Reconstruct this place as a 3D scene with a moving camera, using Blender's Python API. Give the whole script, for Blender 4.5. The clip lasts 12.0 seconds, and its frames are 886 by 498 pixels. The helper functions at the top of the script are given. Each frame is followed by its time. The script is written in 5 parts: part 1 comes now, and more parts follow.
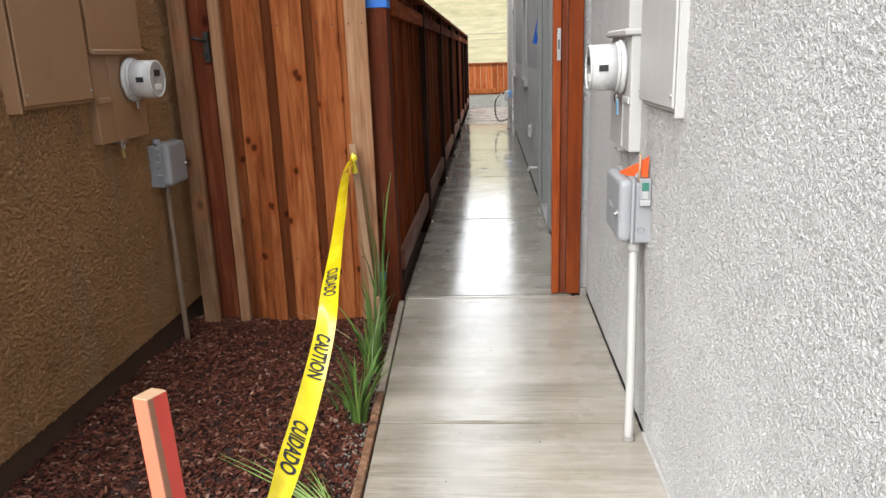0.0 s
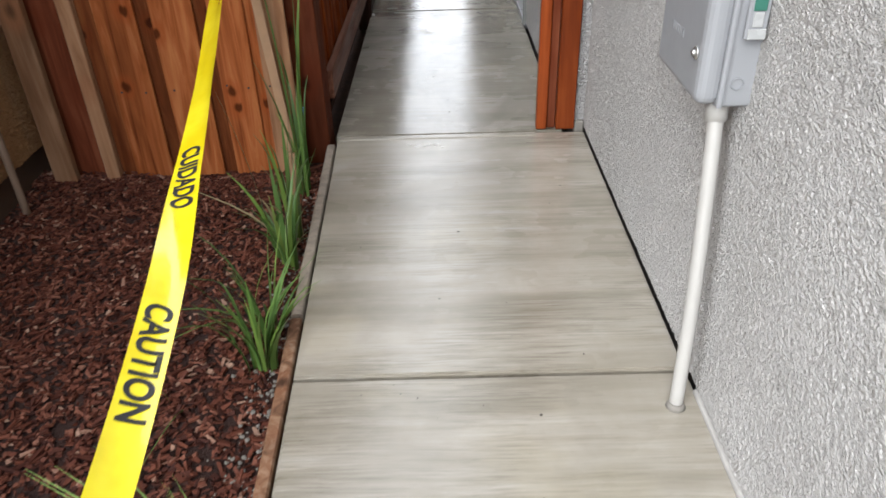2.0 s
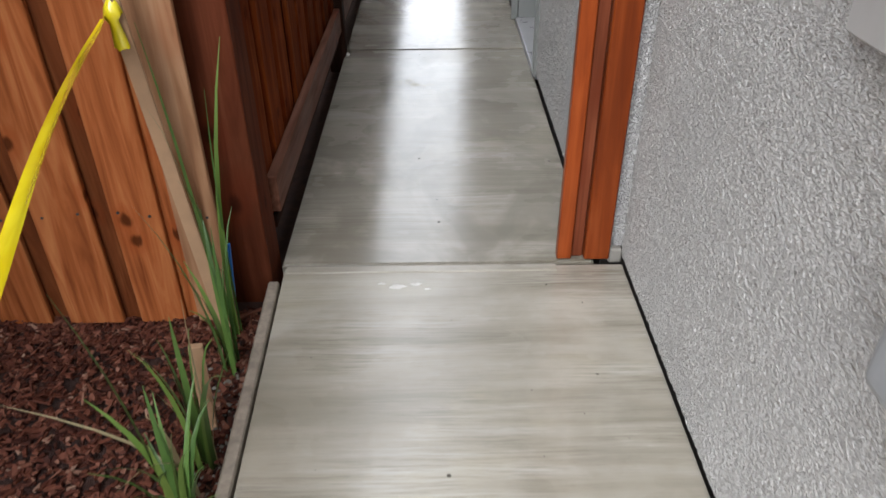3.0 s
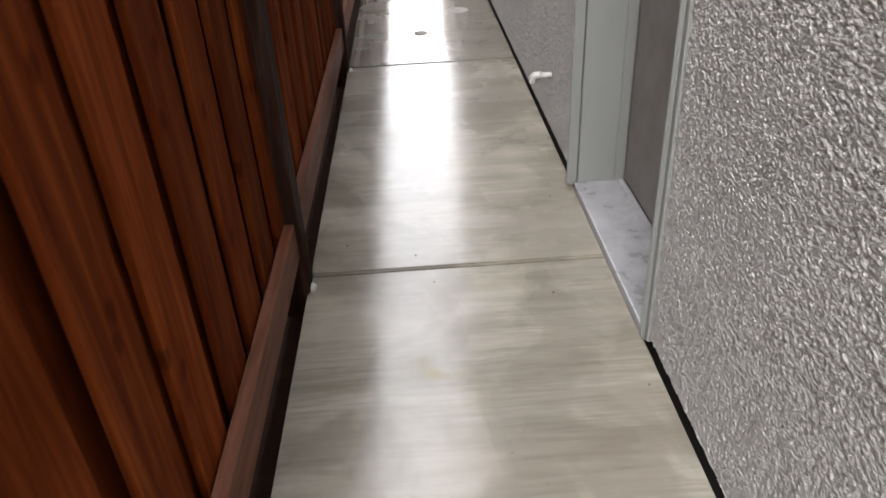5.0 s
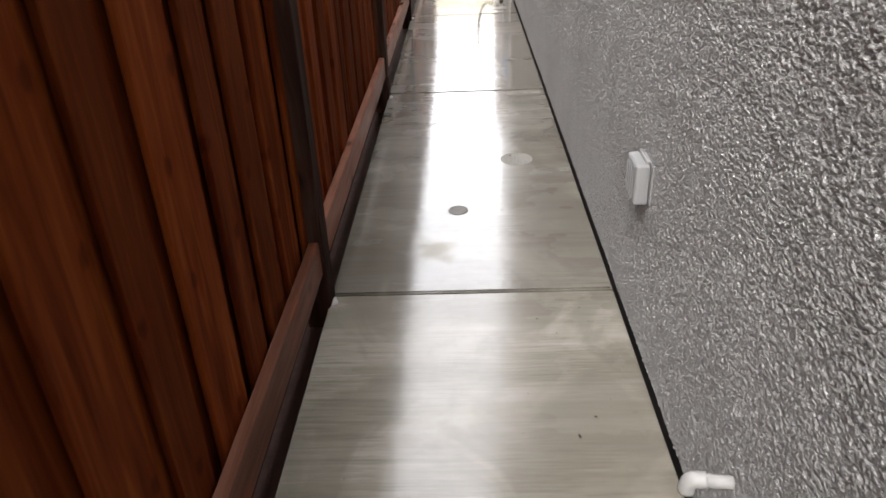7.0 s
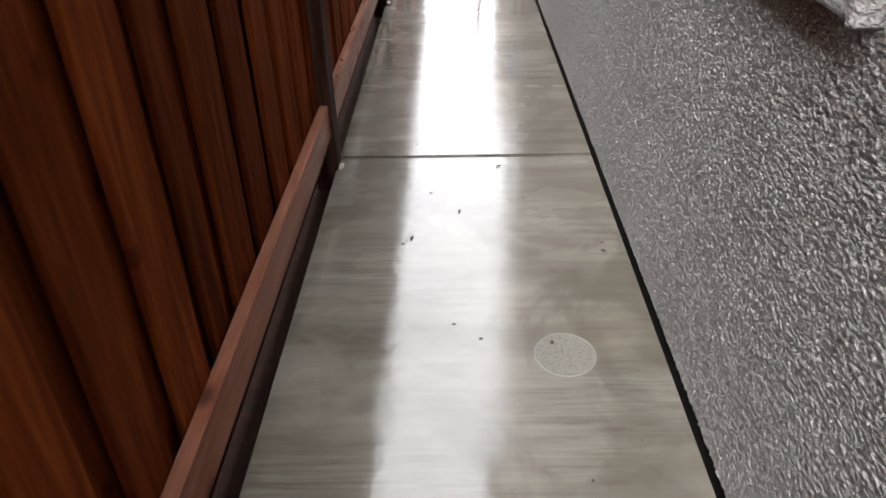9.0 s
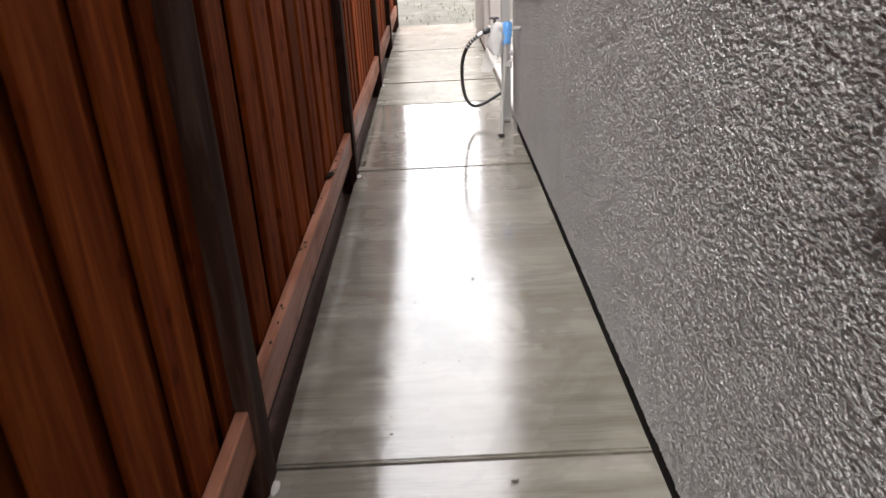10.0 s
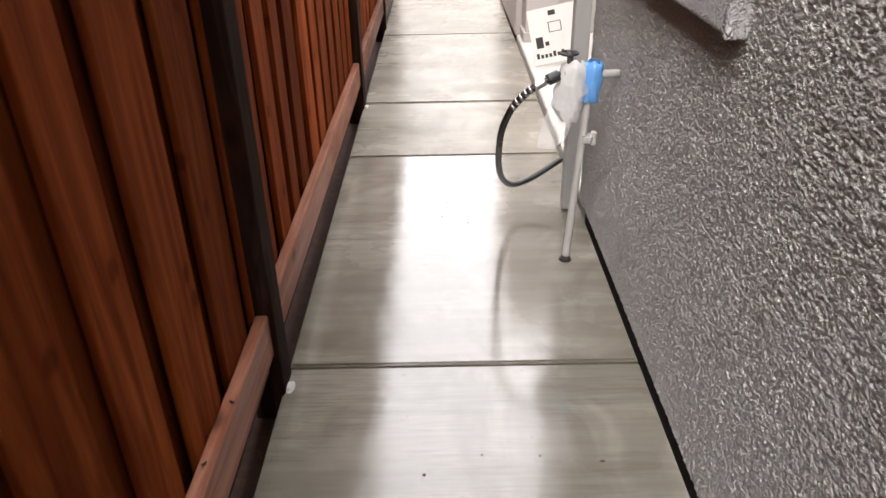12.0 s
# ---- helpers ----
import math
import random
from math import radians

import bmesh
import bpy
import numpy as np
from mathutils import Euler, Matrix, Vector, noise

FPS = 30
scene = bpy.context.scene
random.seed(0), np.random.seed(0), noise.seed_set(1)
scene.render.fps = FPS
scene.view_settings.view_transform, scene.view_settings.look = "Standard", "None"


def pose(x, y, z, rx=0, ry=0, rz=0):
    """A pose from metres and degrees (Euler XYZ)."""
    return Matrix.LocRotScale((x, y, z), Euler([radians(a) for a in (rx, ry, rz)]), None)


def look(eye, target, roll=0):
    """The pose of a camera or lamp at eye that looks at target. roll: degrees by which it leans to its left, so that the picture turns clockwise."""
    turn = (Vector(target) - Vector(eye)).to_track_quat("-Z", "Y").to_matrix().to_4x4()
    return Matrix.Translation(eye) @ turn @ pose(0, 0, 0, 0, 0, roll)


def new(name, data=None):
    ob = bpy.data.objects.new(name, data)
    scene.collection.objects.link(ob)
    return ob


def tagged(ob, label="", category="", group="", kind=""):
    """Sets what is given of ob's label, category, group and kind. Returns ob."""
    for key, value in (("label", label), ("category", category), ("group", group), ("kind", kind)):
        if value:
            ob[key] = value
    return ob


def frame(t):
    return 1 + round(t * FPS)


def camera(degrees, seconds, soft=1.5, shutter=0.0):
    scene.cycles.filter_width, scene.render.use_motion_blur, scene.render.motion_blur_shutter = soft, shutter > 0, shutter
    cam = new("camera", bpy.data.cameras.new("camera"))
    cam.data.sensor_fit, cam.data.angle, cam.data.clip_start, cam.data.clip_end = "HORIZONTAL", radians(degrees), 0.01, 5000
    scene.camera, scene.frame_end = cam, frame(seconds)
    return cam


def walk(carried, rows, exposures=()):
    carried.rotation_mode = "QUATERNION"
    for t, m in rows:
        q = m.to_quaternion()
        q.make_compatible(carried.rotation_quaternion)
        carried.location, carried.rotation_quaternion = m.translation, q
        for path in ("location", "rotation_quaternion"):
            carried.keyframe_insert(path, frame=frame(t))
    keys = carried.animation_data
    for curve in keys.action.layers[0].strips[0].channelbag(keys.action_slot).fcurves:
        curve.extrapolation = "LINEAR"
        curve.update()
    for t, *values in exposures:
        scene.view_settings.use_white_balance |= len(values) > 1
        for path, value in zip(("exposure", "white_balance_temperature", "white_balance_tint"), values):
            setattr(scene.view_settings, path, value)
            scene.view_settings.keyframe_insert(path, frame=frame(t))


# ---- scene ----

cam = camera(62.8, 12.0, shutter=0.15)
PATH = [
    (0, (0.177, 0.444, 1.407), (0.045, 2.371, 0.887), -1.9),
    (0.5, (0.187, 0.558, 1.381), (0.061, 2.457, 0.767), -2.8),
    (1, (0.171, 0.728, 1.325), (0.085, 2.509, 0.418), -4.0),
    (1.5, (0.095, 1.137, 1.322), (-0.065, 2.83, 0.27), -4.9),
    (2, (0.135, 1.624, 1.285), (0.12, 3.31, 0.209), -1.8),
    (2.5, (0.156, 2.164, 1.326), (0.169, 3.825, 0.212), -0.5),
    (4.5, (0.084, 4.104, 1.327), (0.103, 5.778, 0.233), -1.3),
    (5, (0.05, 4.617, 1.332), (0.094, 6.317, 0.279), -3.1),
    (5.5, (0.105, 5.18, 1.406), (0.083, 6.953, 0.481), -2.1),
    (6, (0.064, 5.651, 1.427), (0.112, 7.487, 0.634), -1.2),
    (6.5, (0.114, 6.157, 1.385), (0.092, 7.923, 0.447), -3.5),
    (7, (0.151, 6.704, 1.38), (0.077, 8.453, 0.412), -2.6),
    (9, (0.124, 8.685, 1.255), (0.08, 10.361, 0.165), -1.5),
    (9.5, (0.105, 9.263, 1.25), (0.118, 11.002, 0.261), -1.5),
    (10, (0.131, 9.782, 1.294), (0.126, 11.601, 0.463), -2.9),
    (10.5, (0.082, 10.363, 1.302), (0.152, 12.167, 0.442), -1.3),
    (11, (0.103, 10.909, 1.282), (0.108, 12.697, 0.386), -1.9),
    (11.5, (0.102, 11.48, 1.288), (0.042, 13.257, 0.371), -2.4),
    (12, (0.108, 12.087, 1.301), (0.099, 13.83, 0.321), -1.2),
]
EXPOSURES = [(0.0, 1.18, 6500, 10), (1.0, 1.10, 6450, 10), (2.0, 1.03, 6350, 10), (2.5, 1.03, 6250, 10), (4.5, 1.58, 6600, 12), (5.0, 1.72, 6650, 13), (6.0, 1.8, 6700, 13), (6.5, 1.72, 6700, 13), (7.0, 1.84, 6650, 13), (9.0, 1.88, 6650, 13), (12.0, 1.93, 6850, 15)]
walk(cam, [(t, look(eye, target, roll)) for t, eye, target, roll in PATH], EXPOSURES)

# ---- world and light: a bright overcast day ----
world = bpy.data.worlds.new("overcast_sky")
scene.world = world
world.use_nodes = True
wn, wl = world.node_tree.nodes, world.node_tree.links
sky = wn.new("ShaderNodeTexSky")
sky.sky_type = "NISHITA"
sky.sun_disc = False
sky.sun_elevation = radians(52)
sky.sun_rotation = radians(200)
sky.dust_density = 4.0
pale = wn.new("ShaderNodeHueSaturation")
pale.inputs["Saturation"].default_value = 0.12
wl.new(sky.outputs[0], pale.inputs["Color"])
cloud = wn.new("ShaderNodeMixRGB")
cloud.inputs["Fac"].default_value = 0.62
cloud.inputs["Color2"].default_value = (13.2, 13.6, 14.3, 1)
wl.new(pale.outputs[0], cloud.inputs["Color1"])
wl.new(cloud.outputs[0], wn["Background"].inputs["Color"])
wn["Background"].inputs["Strength"].default_value = 0.15

sun_data = bpy.data.lights.new("sun", "SUN")
sun_data.energy, sun_data.angle, sun_data.color = 1.6, radians(50), (1.0, 0.98, 0.95)
sun = new("sun", sun_data)
sun.matrix_world = look((-8, -11, 10), (0, 2, 0))


# ---- materials ----
class Mat:
    """A principled material with a few shorthands for its nodes."""

    def __init__(self, name, rough=0.6, metal=0.0, colour=(0.5, 0.5, 0.5)):
        self.m = bpy.data.materials.new(name)
        self.m.use_nodes = True
        self.t = self.m.node_tree
        self.b = self.t.nodes["Principled BSDF"]
        self.b.inputs["Roughness"].default_value = rough
        self.b.inputs["Metallic"].default_value = metal
        self.b.inputs["Base Color"].default_value = (*colour, 1)
        self.tc = self.t.nodes.new("ShaderNodeTexCoord")

    def n(self, kind, **values):
        node = self.t.nodes.new(kind)
        for k, v in values.items():
            node.inputs[k.replace("_", " ")].default_value = v
        return node

    def l(self, a, b):
        self.t.links.new(a, b)

    def coords(self, scale=(1, 1, 1), shift=None):
        mp = self.n("ShaderNodeMapping")
        mp.inputs["Scale"].default_value = scale
        self.l(self.tc.outputs["Object"], mp.inputs["Vector"])
        if shift is not None:
            self.l(shift, mp.inputs["Location"])
        return mp.outputs[0]

    def noise(self, vec, scale, detail=3.0, rough=0.55, dist=0.0):
        nd = self.n("ShaderNodeTexNoise", Scale=scale, Detail=detail, Roughness=rough, Distortion=dist)
        self.l(vec, nd.inputs["Vector"])
        return nd.outputs["Fac"]

    def ramp(self, fac, stops):
        r = self.n("ShaderNodeValToRGB")
        r.color_ramp.interpolation = "EASE" if len(stops) == 2 else "LINEAR"
        els = r.color_ramp.elements
        while len(els) < len(stops):
            els.new(0.5)
        for e, (p, c) in zip(els, stops):
            e.position = p
            e.color = (*c, 1) if isinstance(c, tuple) else (c, c, c, 1)
        self.l(fac, r.inputs["Fac"])
        return r.outputs["Color"]

    def mix(self, fac, a, b, mode="MIX"):
        x = self.n("ShaderNodeMixRGB")
        x.blend_type = mode
        for sock, v in ((x.inputs["Fac"], fac), (x.inputs["Color1"], a), (x.inputs["Color2"], b)):
            if isinstance(v, (int, float)):
                sock.default_value = v if sock.type == "VALUE" else (v, v, v, 1)
            elif isinstance(v, tuple):
                sock.default_value = (*v, 1)
            else:
                self.l(v, sock)
        return x.outputs["Color"]

    def math(self, op, a, b):
        x = self.n("ShaderNodeMath")
        x.operation = op
        for sock, v in zip(x.inputs, (a, b)):
            if isinstance(v, (int, float)):
                sock.default_value = v
            else:
                self.l(v, sock)
        return x.outputs[0]

    def colour(self, c):
        self.l(c, self.b.inputs["Base Color"])
        return self

    def rough(self, c):
        self.l(c, self.b.inputs["Roughness"])
        return self

    def bump(self, height, strength=0.5, distance=0.005, coat=False):
        bp = self.n("ShaderNodeBump", Strength=strength, Distance=distance)
        self.l(height, bp.inputs["Height"])
        self.l(bp.outputs[0], self.b.inputs["Normal"])
        if coat:
            self.l(bp.outputs[0], self.b.inputs["Coat Normal"])
        return self

    def random(self):
        return self.n("ShaderNodeObjectInfo").outputs["Random"]


def stucco(name, light, dark, bump=0.9, size=62):
    k = Mat(name, 0.9)
    k.b.inputs["Specular IOR Level"].default_value = 0.15
    v = k.coords((1, 1, 1))
    lumps = k.noise(v, size, 2.5, 0.5, 0.6)
    fine = k.noise(v, size * 3.2, 2, 0.6)
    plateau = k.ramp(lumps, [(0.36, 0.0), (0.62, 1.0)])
    h = k.mix(0.22, plateau, fine)
    big = k.noise(v, 1.6, 4, 0.6)
    grime = k.noise(k.coords((3, 3, 0.6)), 1.5, 4, 0.6)
    base = k.mix(k.ramp(big, [(0.35, 0.0), (0.7, 1.0)]), dark, light)
    base = k.mix(k.math("MULTIPLY", k.ramp(grime, [(0.5, 0.0), (0.75, 1.0)]), 0.18), base, (0.3, 0.29, 0.27))
    # hollows between lumps darkened: their shade is put into the base colour
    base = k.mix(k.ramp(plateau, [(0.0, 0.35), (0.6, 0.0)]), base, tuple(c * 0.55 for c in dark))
    return k.colour(base).bump(h, bump, 0.008)


def wood(name, tones, rough=0.55, knots=1.0, wet=0.0, grain=1.0, spec=0.13, tints=(0.38, 0.8, 1.35), boards=False):
    """Boards whose grain runs along z; tones from dark to light."""
    k = Mat(name, rough)
    k.b.inputs["Specular IOR Level"].default_value = spec
    rnd = k.random()
    comb = k.n("ShaderNodeCombineXYZ")
    for i, f in enumerate((17.0, 31.0, 53.0)):
        k.l(k.math("MULTIPLY", rnd, f), comb.inputs[i])
    v = k.coords((1, 1, 0.07), comb.outputs[0])
    rings = k.noise(v, 22, 4, 0.6, 1.2)
    fibre = k.noise(k.coords((1, 1, 0.02), comb.outputs[0]), 210, 2, 0.6)
    base = k.ramp(rings, [(0.28, tones[0]), (0.5, tones[1]), (0.72, tones[2])])
    base = k.mix(k.math("MULTIPLY", fibre, 0.22), base, tuple(c * 0.45 for c in tones[0]))
    tint = k.ramp(rnd, [(0.0, tints[0]), (0.5, tints[1]), (1.0, tints[2])])
    base = k.mix(0.75, base, tint, "MULTIPLY")
    blotch = k.noise(k.coords((2, 2, 0.5), comb.outputs[0]), 2.2, 4, 0.65)
    base = k.mix(k.math("MULTIPLY", k.ramp(blotch, [(0.45, 0.0), (0.75, 1.0)]), 0.45), base, tuple(c * 0.4 for c in tones[0]))
    if knots:
        core, rim = (0.04, 0.10) if boards else (0.04, 0.19)
        vo = k.n("ShaderNodeTexVoronoi", Scale=1.0)
        vec = k.coords((1, 4.4, 3.6) if boards else (6.7, 6.7, 4.0), comb.outputs[0])
        if boards:
            # round on the wide face, running through the thickness
            vo.voronoi_dimensions = "2D"
            sep, flat = k.n("ShaderNodeSeparateXYZ"), k.n("ShaderNodeCombineXYZ")
            k.l(vec, sep.inputs[0])
            k.l(sep.outputs[1], flat.inputs[0])
            k.l(sep.outputs[2], flat.inputs[1])
            vec = flat.outputs[0]
        wob = k.mix(0.10, vec, k.n("ShaderNodeTexNoise", Scale=14).outputs["Color"], "ADD")
        k.l(wob, vo.inputs["Vector"])
        halo = k.ramp(vo.outputs["Distance"], [(rim, 1.0), (rim * 2.4, 0.0)])
        base = k.mix(k.math("MULTIPLY", halo, 0.45 * knots), base, tuple(c * f for c, f in zip(tones[1], (0.85, 0.6, 0.5))))
        spot = k.ramp(vo.outputs["Distance"], [(core, 1.0), (rim, 0.0)])
        base = k.mix(k.math("MULTIPLY", spot, 0.88 * knots), base, tuple(c * 0.35 for c in tones[0]))
    k.colour(base)
    k.rough(k.ramp(blotch, [(0.3, rough - wet), (0.7, rough + 0.12)]))
    return k.bump(k.mix(0.5, rings, fibre), 0.35 * grain, 0.003)


def plain(name, colour, rough=0.5, metal=0.0, vary=0.12, scale=7.0, bump=0.05, grime=0.25):
    k = Mat(name, rough, metal, colour)
    v = k.coords()
    a = k.noise(v, scale, 5, 0.62)
    b = k.noise(v, scale * 14, 2, 0.6)
    c = k.mix(k.ramp(a, [(0.3, vary), (0.7, 0.0)]), colour, tuple(x * 0.55 for x in colour))
    d = k.noise(k.coords((1, 1, 0.25)), scale * 2.3, 5, 0.7)
    c = k.mix(k.math("MULTIPLY", k.ramp(d, [(0.55, 0.0), (0.8, 1.0)]), grime), c, tuple(x * 0.4 + 0.02 for x in colour))
    k.colour(c).rough(k.ramp(a, [(0.25, max(0.05, rough - 0.1)), (0.75, min(1, rough + 0.12))]))
    return k.bump(b, bump, 0.002)


def concrete_wet(name, film=1.0, tone=0.98, blotch=None, glaze=1.0, brush=0.65, ior=1.78, clouds=1.0):
    """Broom-finished walk, brushed across, with a patchy film of water."""
    k = Mat(name, 0.4)
    v = k.coords()
    wob = k.noise(v, 3.0, 2)
    vec = k.n("ShaderNodeVectorMath")
    vec.operation = "ADD"
    wobx = k.n("ShaderNodeCombineXYZ")
    k.l(k.math("MULTIPLY", wob, 0.018), wobx.inputs[1])
    k.l(v, vec.inputs[0])
    k.l(wobx.outputs[0], vec.inputs[1])

    def stretched(sx, sy, scale, detail):
        mp = k.n("ShaderNodeMapping")
        mp.inputs["Scale"].default_value = (sx, sy, 1)
        k.l(vec.outputs[0], mp.inputs["Vector"])
        return k.noise(mp.outputs[0], scale, detail, 0.68)

    streak = stretched(0.7, 11, 2.6, 6)
    broom = stretched(1.6, 75, 4.5, 4)
    band = stretched(0.22, 1.9, 2.6, 3)
    blot = k.noise(v, 2.1, 5, 0.62)
    grit = k.noise(v, 330, 2, 0.6)
    c = k.ramp(streak, [(0.25, (0.120, 0.104, 0.078)), (0.40, (0.180, 0.162, 0.128)), (0.52, (0.236, 0.217, 0.180)), (0.66, (0.275, 0.256, 0.220)), (0.82, (0.34, 0.322, 0.288))])
    lines = stretched(1.1, 34, 4.5, 4)
    zone = k.noise(k.coords((0.9, 1.5, 1)), 1.7, 3, 0.55)
    c = k.mix(k.ramp(zone, [(0.40, 0.85), (0.62, 0.15)]), c, k.ramp(blot, [(0.35, (0.215, 0.193, 0.155)), (0.65, (0.282, 0.260, 0.222))]))
    c = k.mix(k.math("MULTIPLY", k.ramp(band, [(0.34, 1.0), (0.60, 0.0)]), 0.62), c, (0.128, 0.114, 0.084))
    c = k.mix(k.math("MULTIPLY", k.ramp(blot, [(0.5, 0.0), (0.72, 1.0)]), 0.35), c, (0.27, 0.238, 0.165))
    c = k.mix(k.math("MULTIPLY", k.ramp(broom, [(0.3, 1.0), (0.5, 0.0)]), 0.40 * brush), c, (0.085, 0.073, 0.054))
    patch = k.ramp(zone, [(0.42, 0.0), (0.60, 1.0)])
    c = k.mix(k.math("MULTIPLY", k.math("MULTIPLY", k.ramp(lines, [(0.36, 1.0), (0.52, 0.0)]), patch), 0.62 * brush), c, (0.070, 0.058, 0.041))
    c = k.mix(k.math("MULTIPLY", k.math("MULTIPLY", k.ramp(lines, [(0.58, 0.0), (0.70, 1.0)]), patch), 0.35 * brush), c, (0.44, 0.42, 0.38))
    c = k.mix(k.math("MULTIPLY", k.ramp(grit, [(0.66, 0.0), (0.74, 1.0)]), 0.35), c, (0.08, 0.07, 0.055))
    cloud = k.noise(k.coords((1.0, 0.8, 1)), 2.7, 4, 0.55, 0.8)
    c = k.mix(k.math("MULTIPLY", k.ramp(cloud, [(0.42, 1.0), (0.56, 0.0)]), 0.50 * clouds), c, (0.105, 0.093, 0.070))
    dry = None
    if blotch:
        # pale yellowish patch with a thinner film, centre and radii in metres
        cx, cy, rx, ry = blotch
        mp = k.n("ShaderNodeMapping")
        mp.inputs["Scale"].default_value = (1 / rx, 1 / ry, 1)
        mp.inputs["Location"].default_value = (-cx / rx, -cy / ry, 0)
        k.l(v, mp.inputs["Vector"])
        ln = k.n("ShaderNodeVectorMath")
        ln.operation = "LENGTH"
        k.l(mp.outputs[0], ln.inputs[0])
        edge = k.math("ADD", ln.outputs["Value"], k.math("MULTIPLY", k.noise(v, 7, 4, 0.6), 1.3))
        dry = k.ramp(edge, [(0.70, 1.0), (1.05, 0.0)])
        c = k.mix(k.math("MULTIPLY", dry, 0.5), c, (0.31, 0.265, 0.15))
    k.colour(k.mix(1.0, c, (tone, tone * 1.012, tone * 1.035), "MULTIPLY"))
    wet = k.mix(0.55, k.noise(k.coords((1.3, 0.8, 1)), 1.5, 4, 0.6), stretched(0.35, 1.3, 2.0, 4))
    k.rough(k.ramp(wet, [(0.32, 0.20), (0.52, 0.27), (0.72, 0.40)]))
    k.b.inputs["Specular IOR Level"].default_value = 0.10
    h = k.mix(0.45, streak, broom)
    k.bump(k.mix(0.12, h, grit), 0.10, 0.004)
    weight = k.math("MULTIPLY", k.ramp(wet, [(0.50, 1.0), (0.64, 0.85)]), film)
    if dry is not None:
        weight = k.math("MULTIPLY", weight, k.math("SUBTRACT", 1.0, k.math("MULTIPLY", dry, 0.6)))
    k.l(weight, k.b.inputs["Coat Weight"])
    k.b.inputs["Coat IOR"].default_value = ior
    k.l(k.ramp(wet, [(0.36, 0.012 * glaze), (0.5, 0.026 * glaze), (0.64, 0.06 * glaze)]), k.b.inputs["Coat Roughness"])
    ripple = k.n("ShaderNodeBump", Strength=0.22, Distance=0.004)
    k.l(stretched(1.0, 1.6, 7.0, 3), ripple.inputs["Height"])
    bp2 = k.n("ShaderNodeBump", Strength=0.12 * glaze, Distance=0.0022)
    k.l(ripple.outputs[0], bp2.inputs["Normal"])
    k.l(k.mix(k.math("MULTIPLY", patch, 0.75), k.mix(0.3, broom, k.noise(v, 75, 3)), lines), bp2.inputs["Height"])
    k.l(bp2.outputs[0], k.b.inputs["Coat Normal"])
    return k


CONCRETE = concrete_wet("wet_broomed_concrete").m
CONCRETE_TINTED = concrete_wet("tinted_wet_concrete", blotch=(0.02, 9.18, 0.22, 0.34), glaze=0.7).m
CONCRETE_GATE = concrete_wet("wet_concrete_by_gate", 1.0, 1.38, blotch=(0.05, 6.12, 0.26, 0.20), glaze=1.3, ior=1.66).m
CONCRETE_FRONT = concrete_wet("damp_broomed_concrete", 0.9, 1.50, glaze=2.8, brush=0.7, ior=1.66, clouds=0.3).m
CONCRETE_DAMP = concrete_wet("drying_broomed_concrete", 0.06, 1.15, glaze=3.0).m
CONCRETE_DRY = plain("trowelled_concrete", (0.36, 0.345, 0.31), 0.35, vary=0.3, scale=12, bump=0.2).m
CONCRETE_ROUGH = plain("pitted_concrete", (0.30, 0.285, 0.25), 0.3, vary=0.25, scale=130, bump=0.9, grime=0.1).m
GRATE_PAN = plain("drain_pan", (0.26, 0.25, 0.23), 0.16, vary=0.3).m
OUTLET_GREY = plain("weathered_grey_cover", (0.31, 0.31, 0.305), 0.35, vary=0.15).m
FOOTING = plain("footing_concrete", (0.24, 0.225, 0.20), 0.8, vary=0.4, scale=5, bump=0.4, grime=0.5).m
# near black: the shade of recessed footings and gaps is in the colour
DARK_GAP = plain("dark_gap_shade", (0.03, 0.026, 0.022), 0.75, vary=0.4, bump=0.4).m
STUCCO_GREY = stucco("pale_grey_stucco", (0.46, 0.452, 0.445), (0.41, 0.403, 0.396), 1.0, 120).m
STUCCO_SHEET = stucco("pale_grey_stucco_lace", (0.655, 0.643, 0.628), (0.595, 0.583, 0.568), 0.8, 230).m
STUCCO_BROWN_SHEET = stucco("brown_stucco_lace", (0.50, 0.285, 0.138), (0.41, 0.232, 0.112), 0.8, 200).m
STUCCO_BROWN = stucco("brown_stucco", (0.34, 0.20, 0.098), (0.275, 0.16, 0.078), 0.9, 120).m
BASE_BROWN = plain("damp_brown_base", (0.085, 0.050, 0.030), 0.8, vary=0.5, scale=9, bump=0.4, grime=0.4).m
PAINT_BROWN = plain("brown_panel_paint", (0.285, 0.163, 0.086), 0.5, vary=0.15, bump=0.04).m
PAINT_BROWN_DULL = plain("brown_patch_render", (0.20, 0.11, 0.057), 0.75, vary=0.25, bump=0.25).m
PAINT_GREY = plain("pale_grey_panel_paint", (0.43, 0.423, 0.412), 0.45, vary=0.08, bump=0.04, grime=0.12).m
PATCH_GREY = plain("smooth_grey_render", (0.36, 0.354, 0.346), 0.8, vary=0.2, bump=0.25).m
TRIM_GREY = plain("grey_door_trim_paint", (0.185, 0.192, 0.185), 0.42, vary=0.12, bump=0.05).m
SPOUT = plain("pale_downspout_paint", (0.30, 0.295, 0.285), 0.45, vary=0.12, bump=0.05).m
DOOR_TAUPE = plain("taupe_door_paint", (0.155, 0.137, 0.129), 0.42, vary=0.1, bump=0.05).m
CEDAR = wood("raw_cedar", ((0.145, 0.036, 0.011), (0.33, 0.100, 0.031), (0.47, 0.18, 0.066)), 0.65, spec=0.05, tints=(0.6, 0.9, 1.2), boards=True, grain=1.6).m
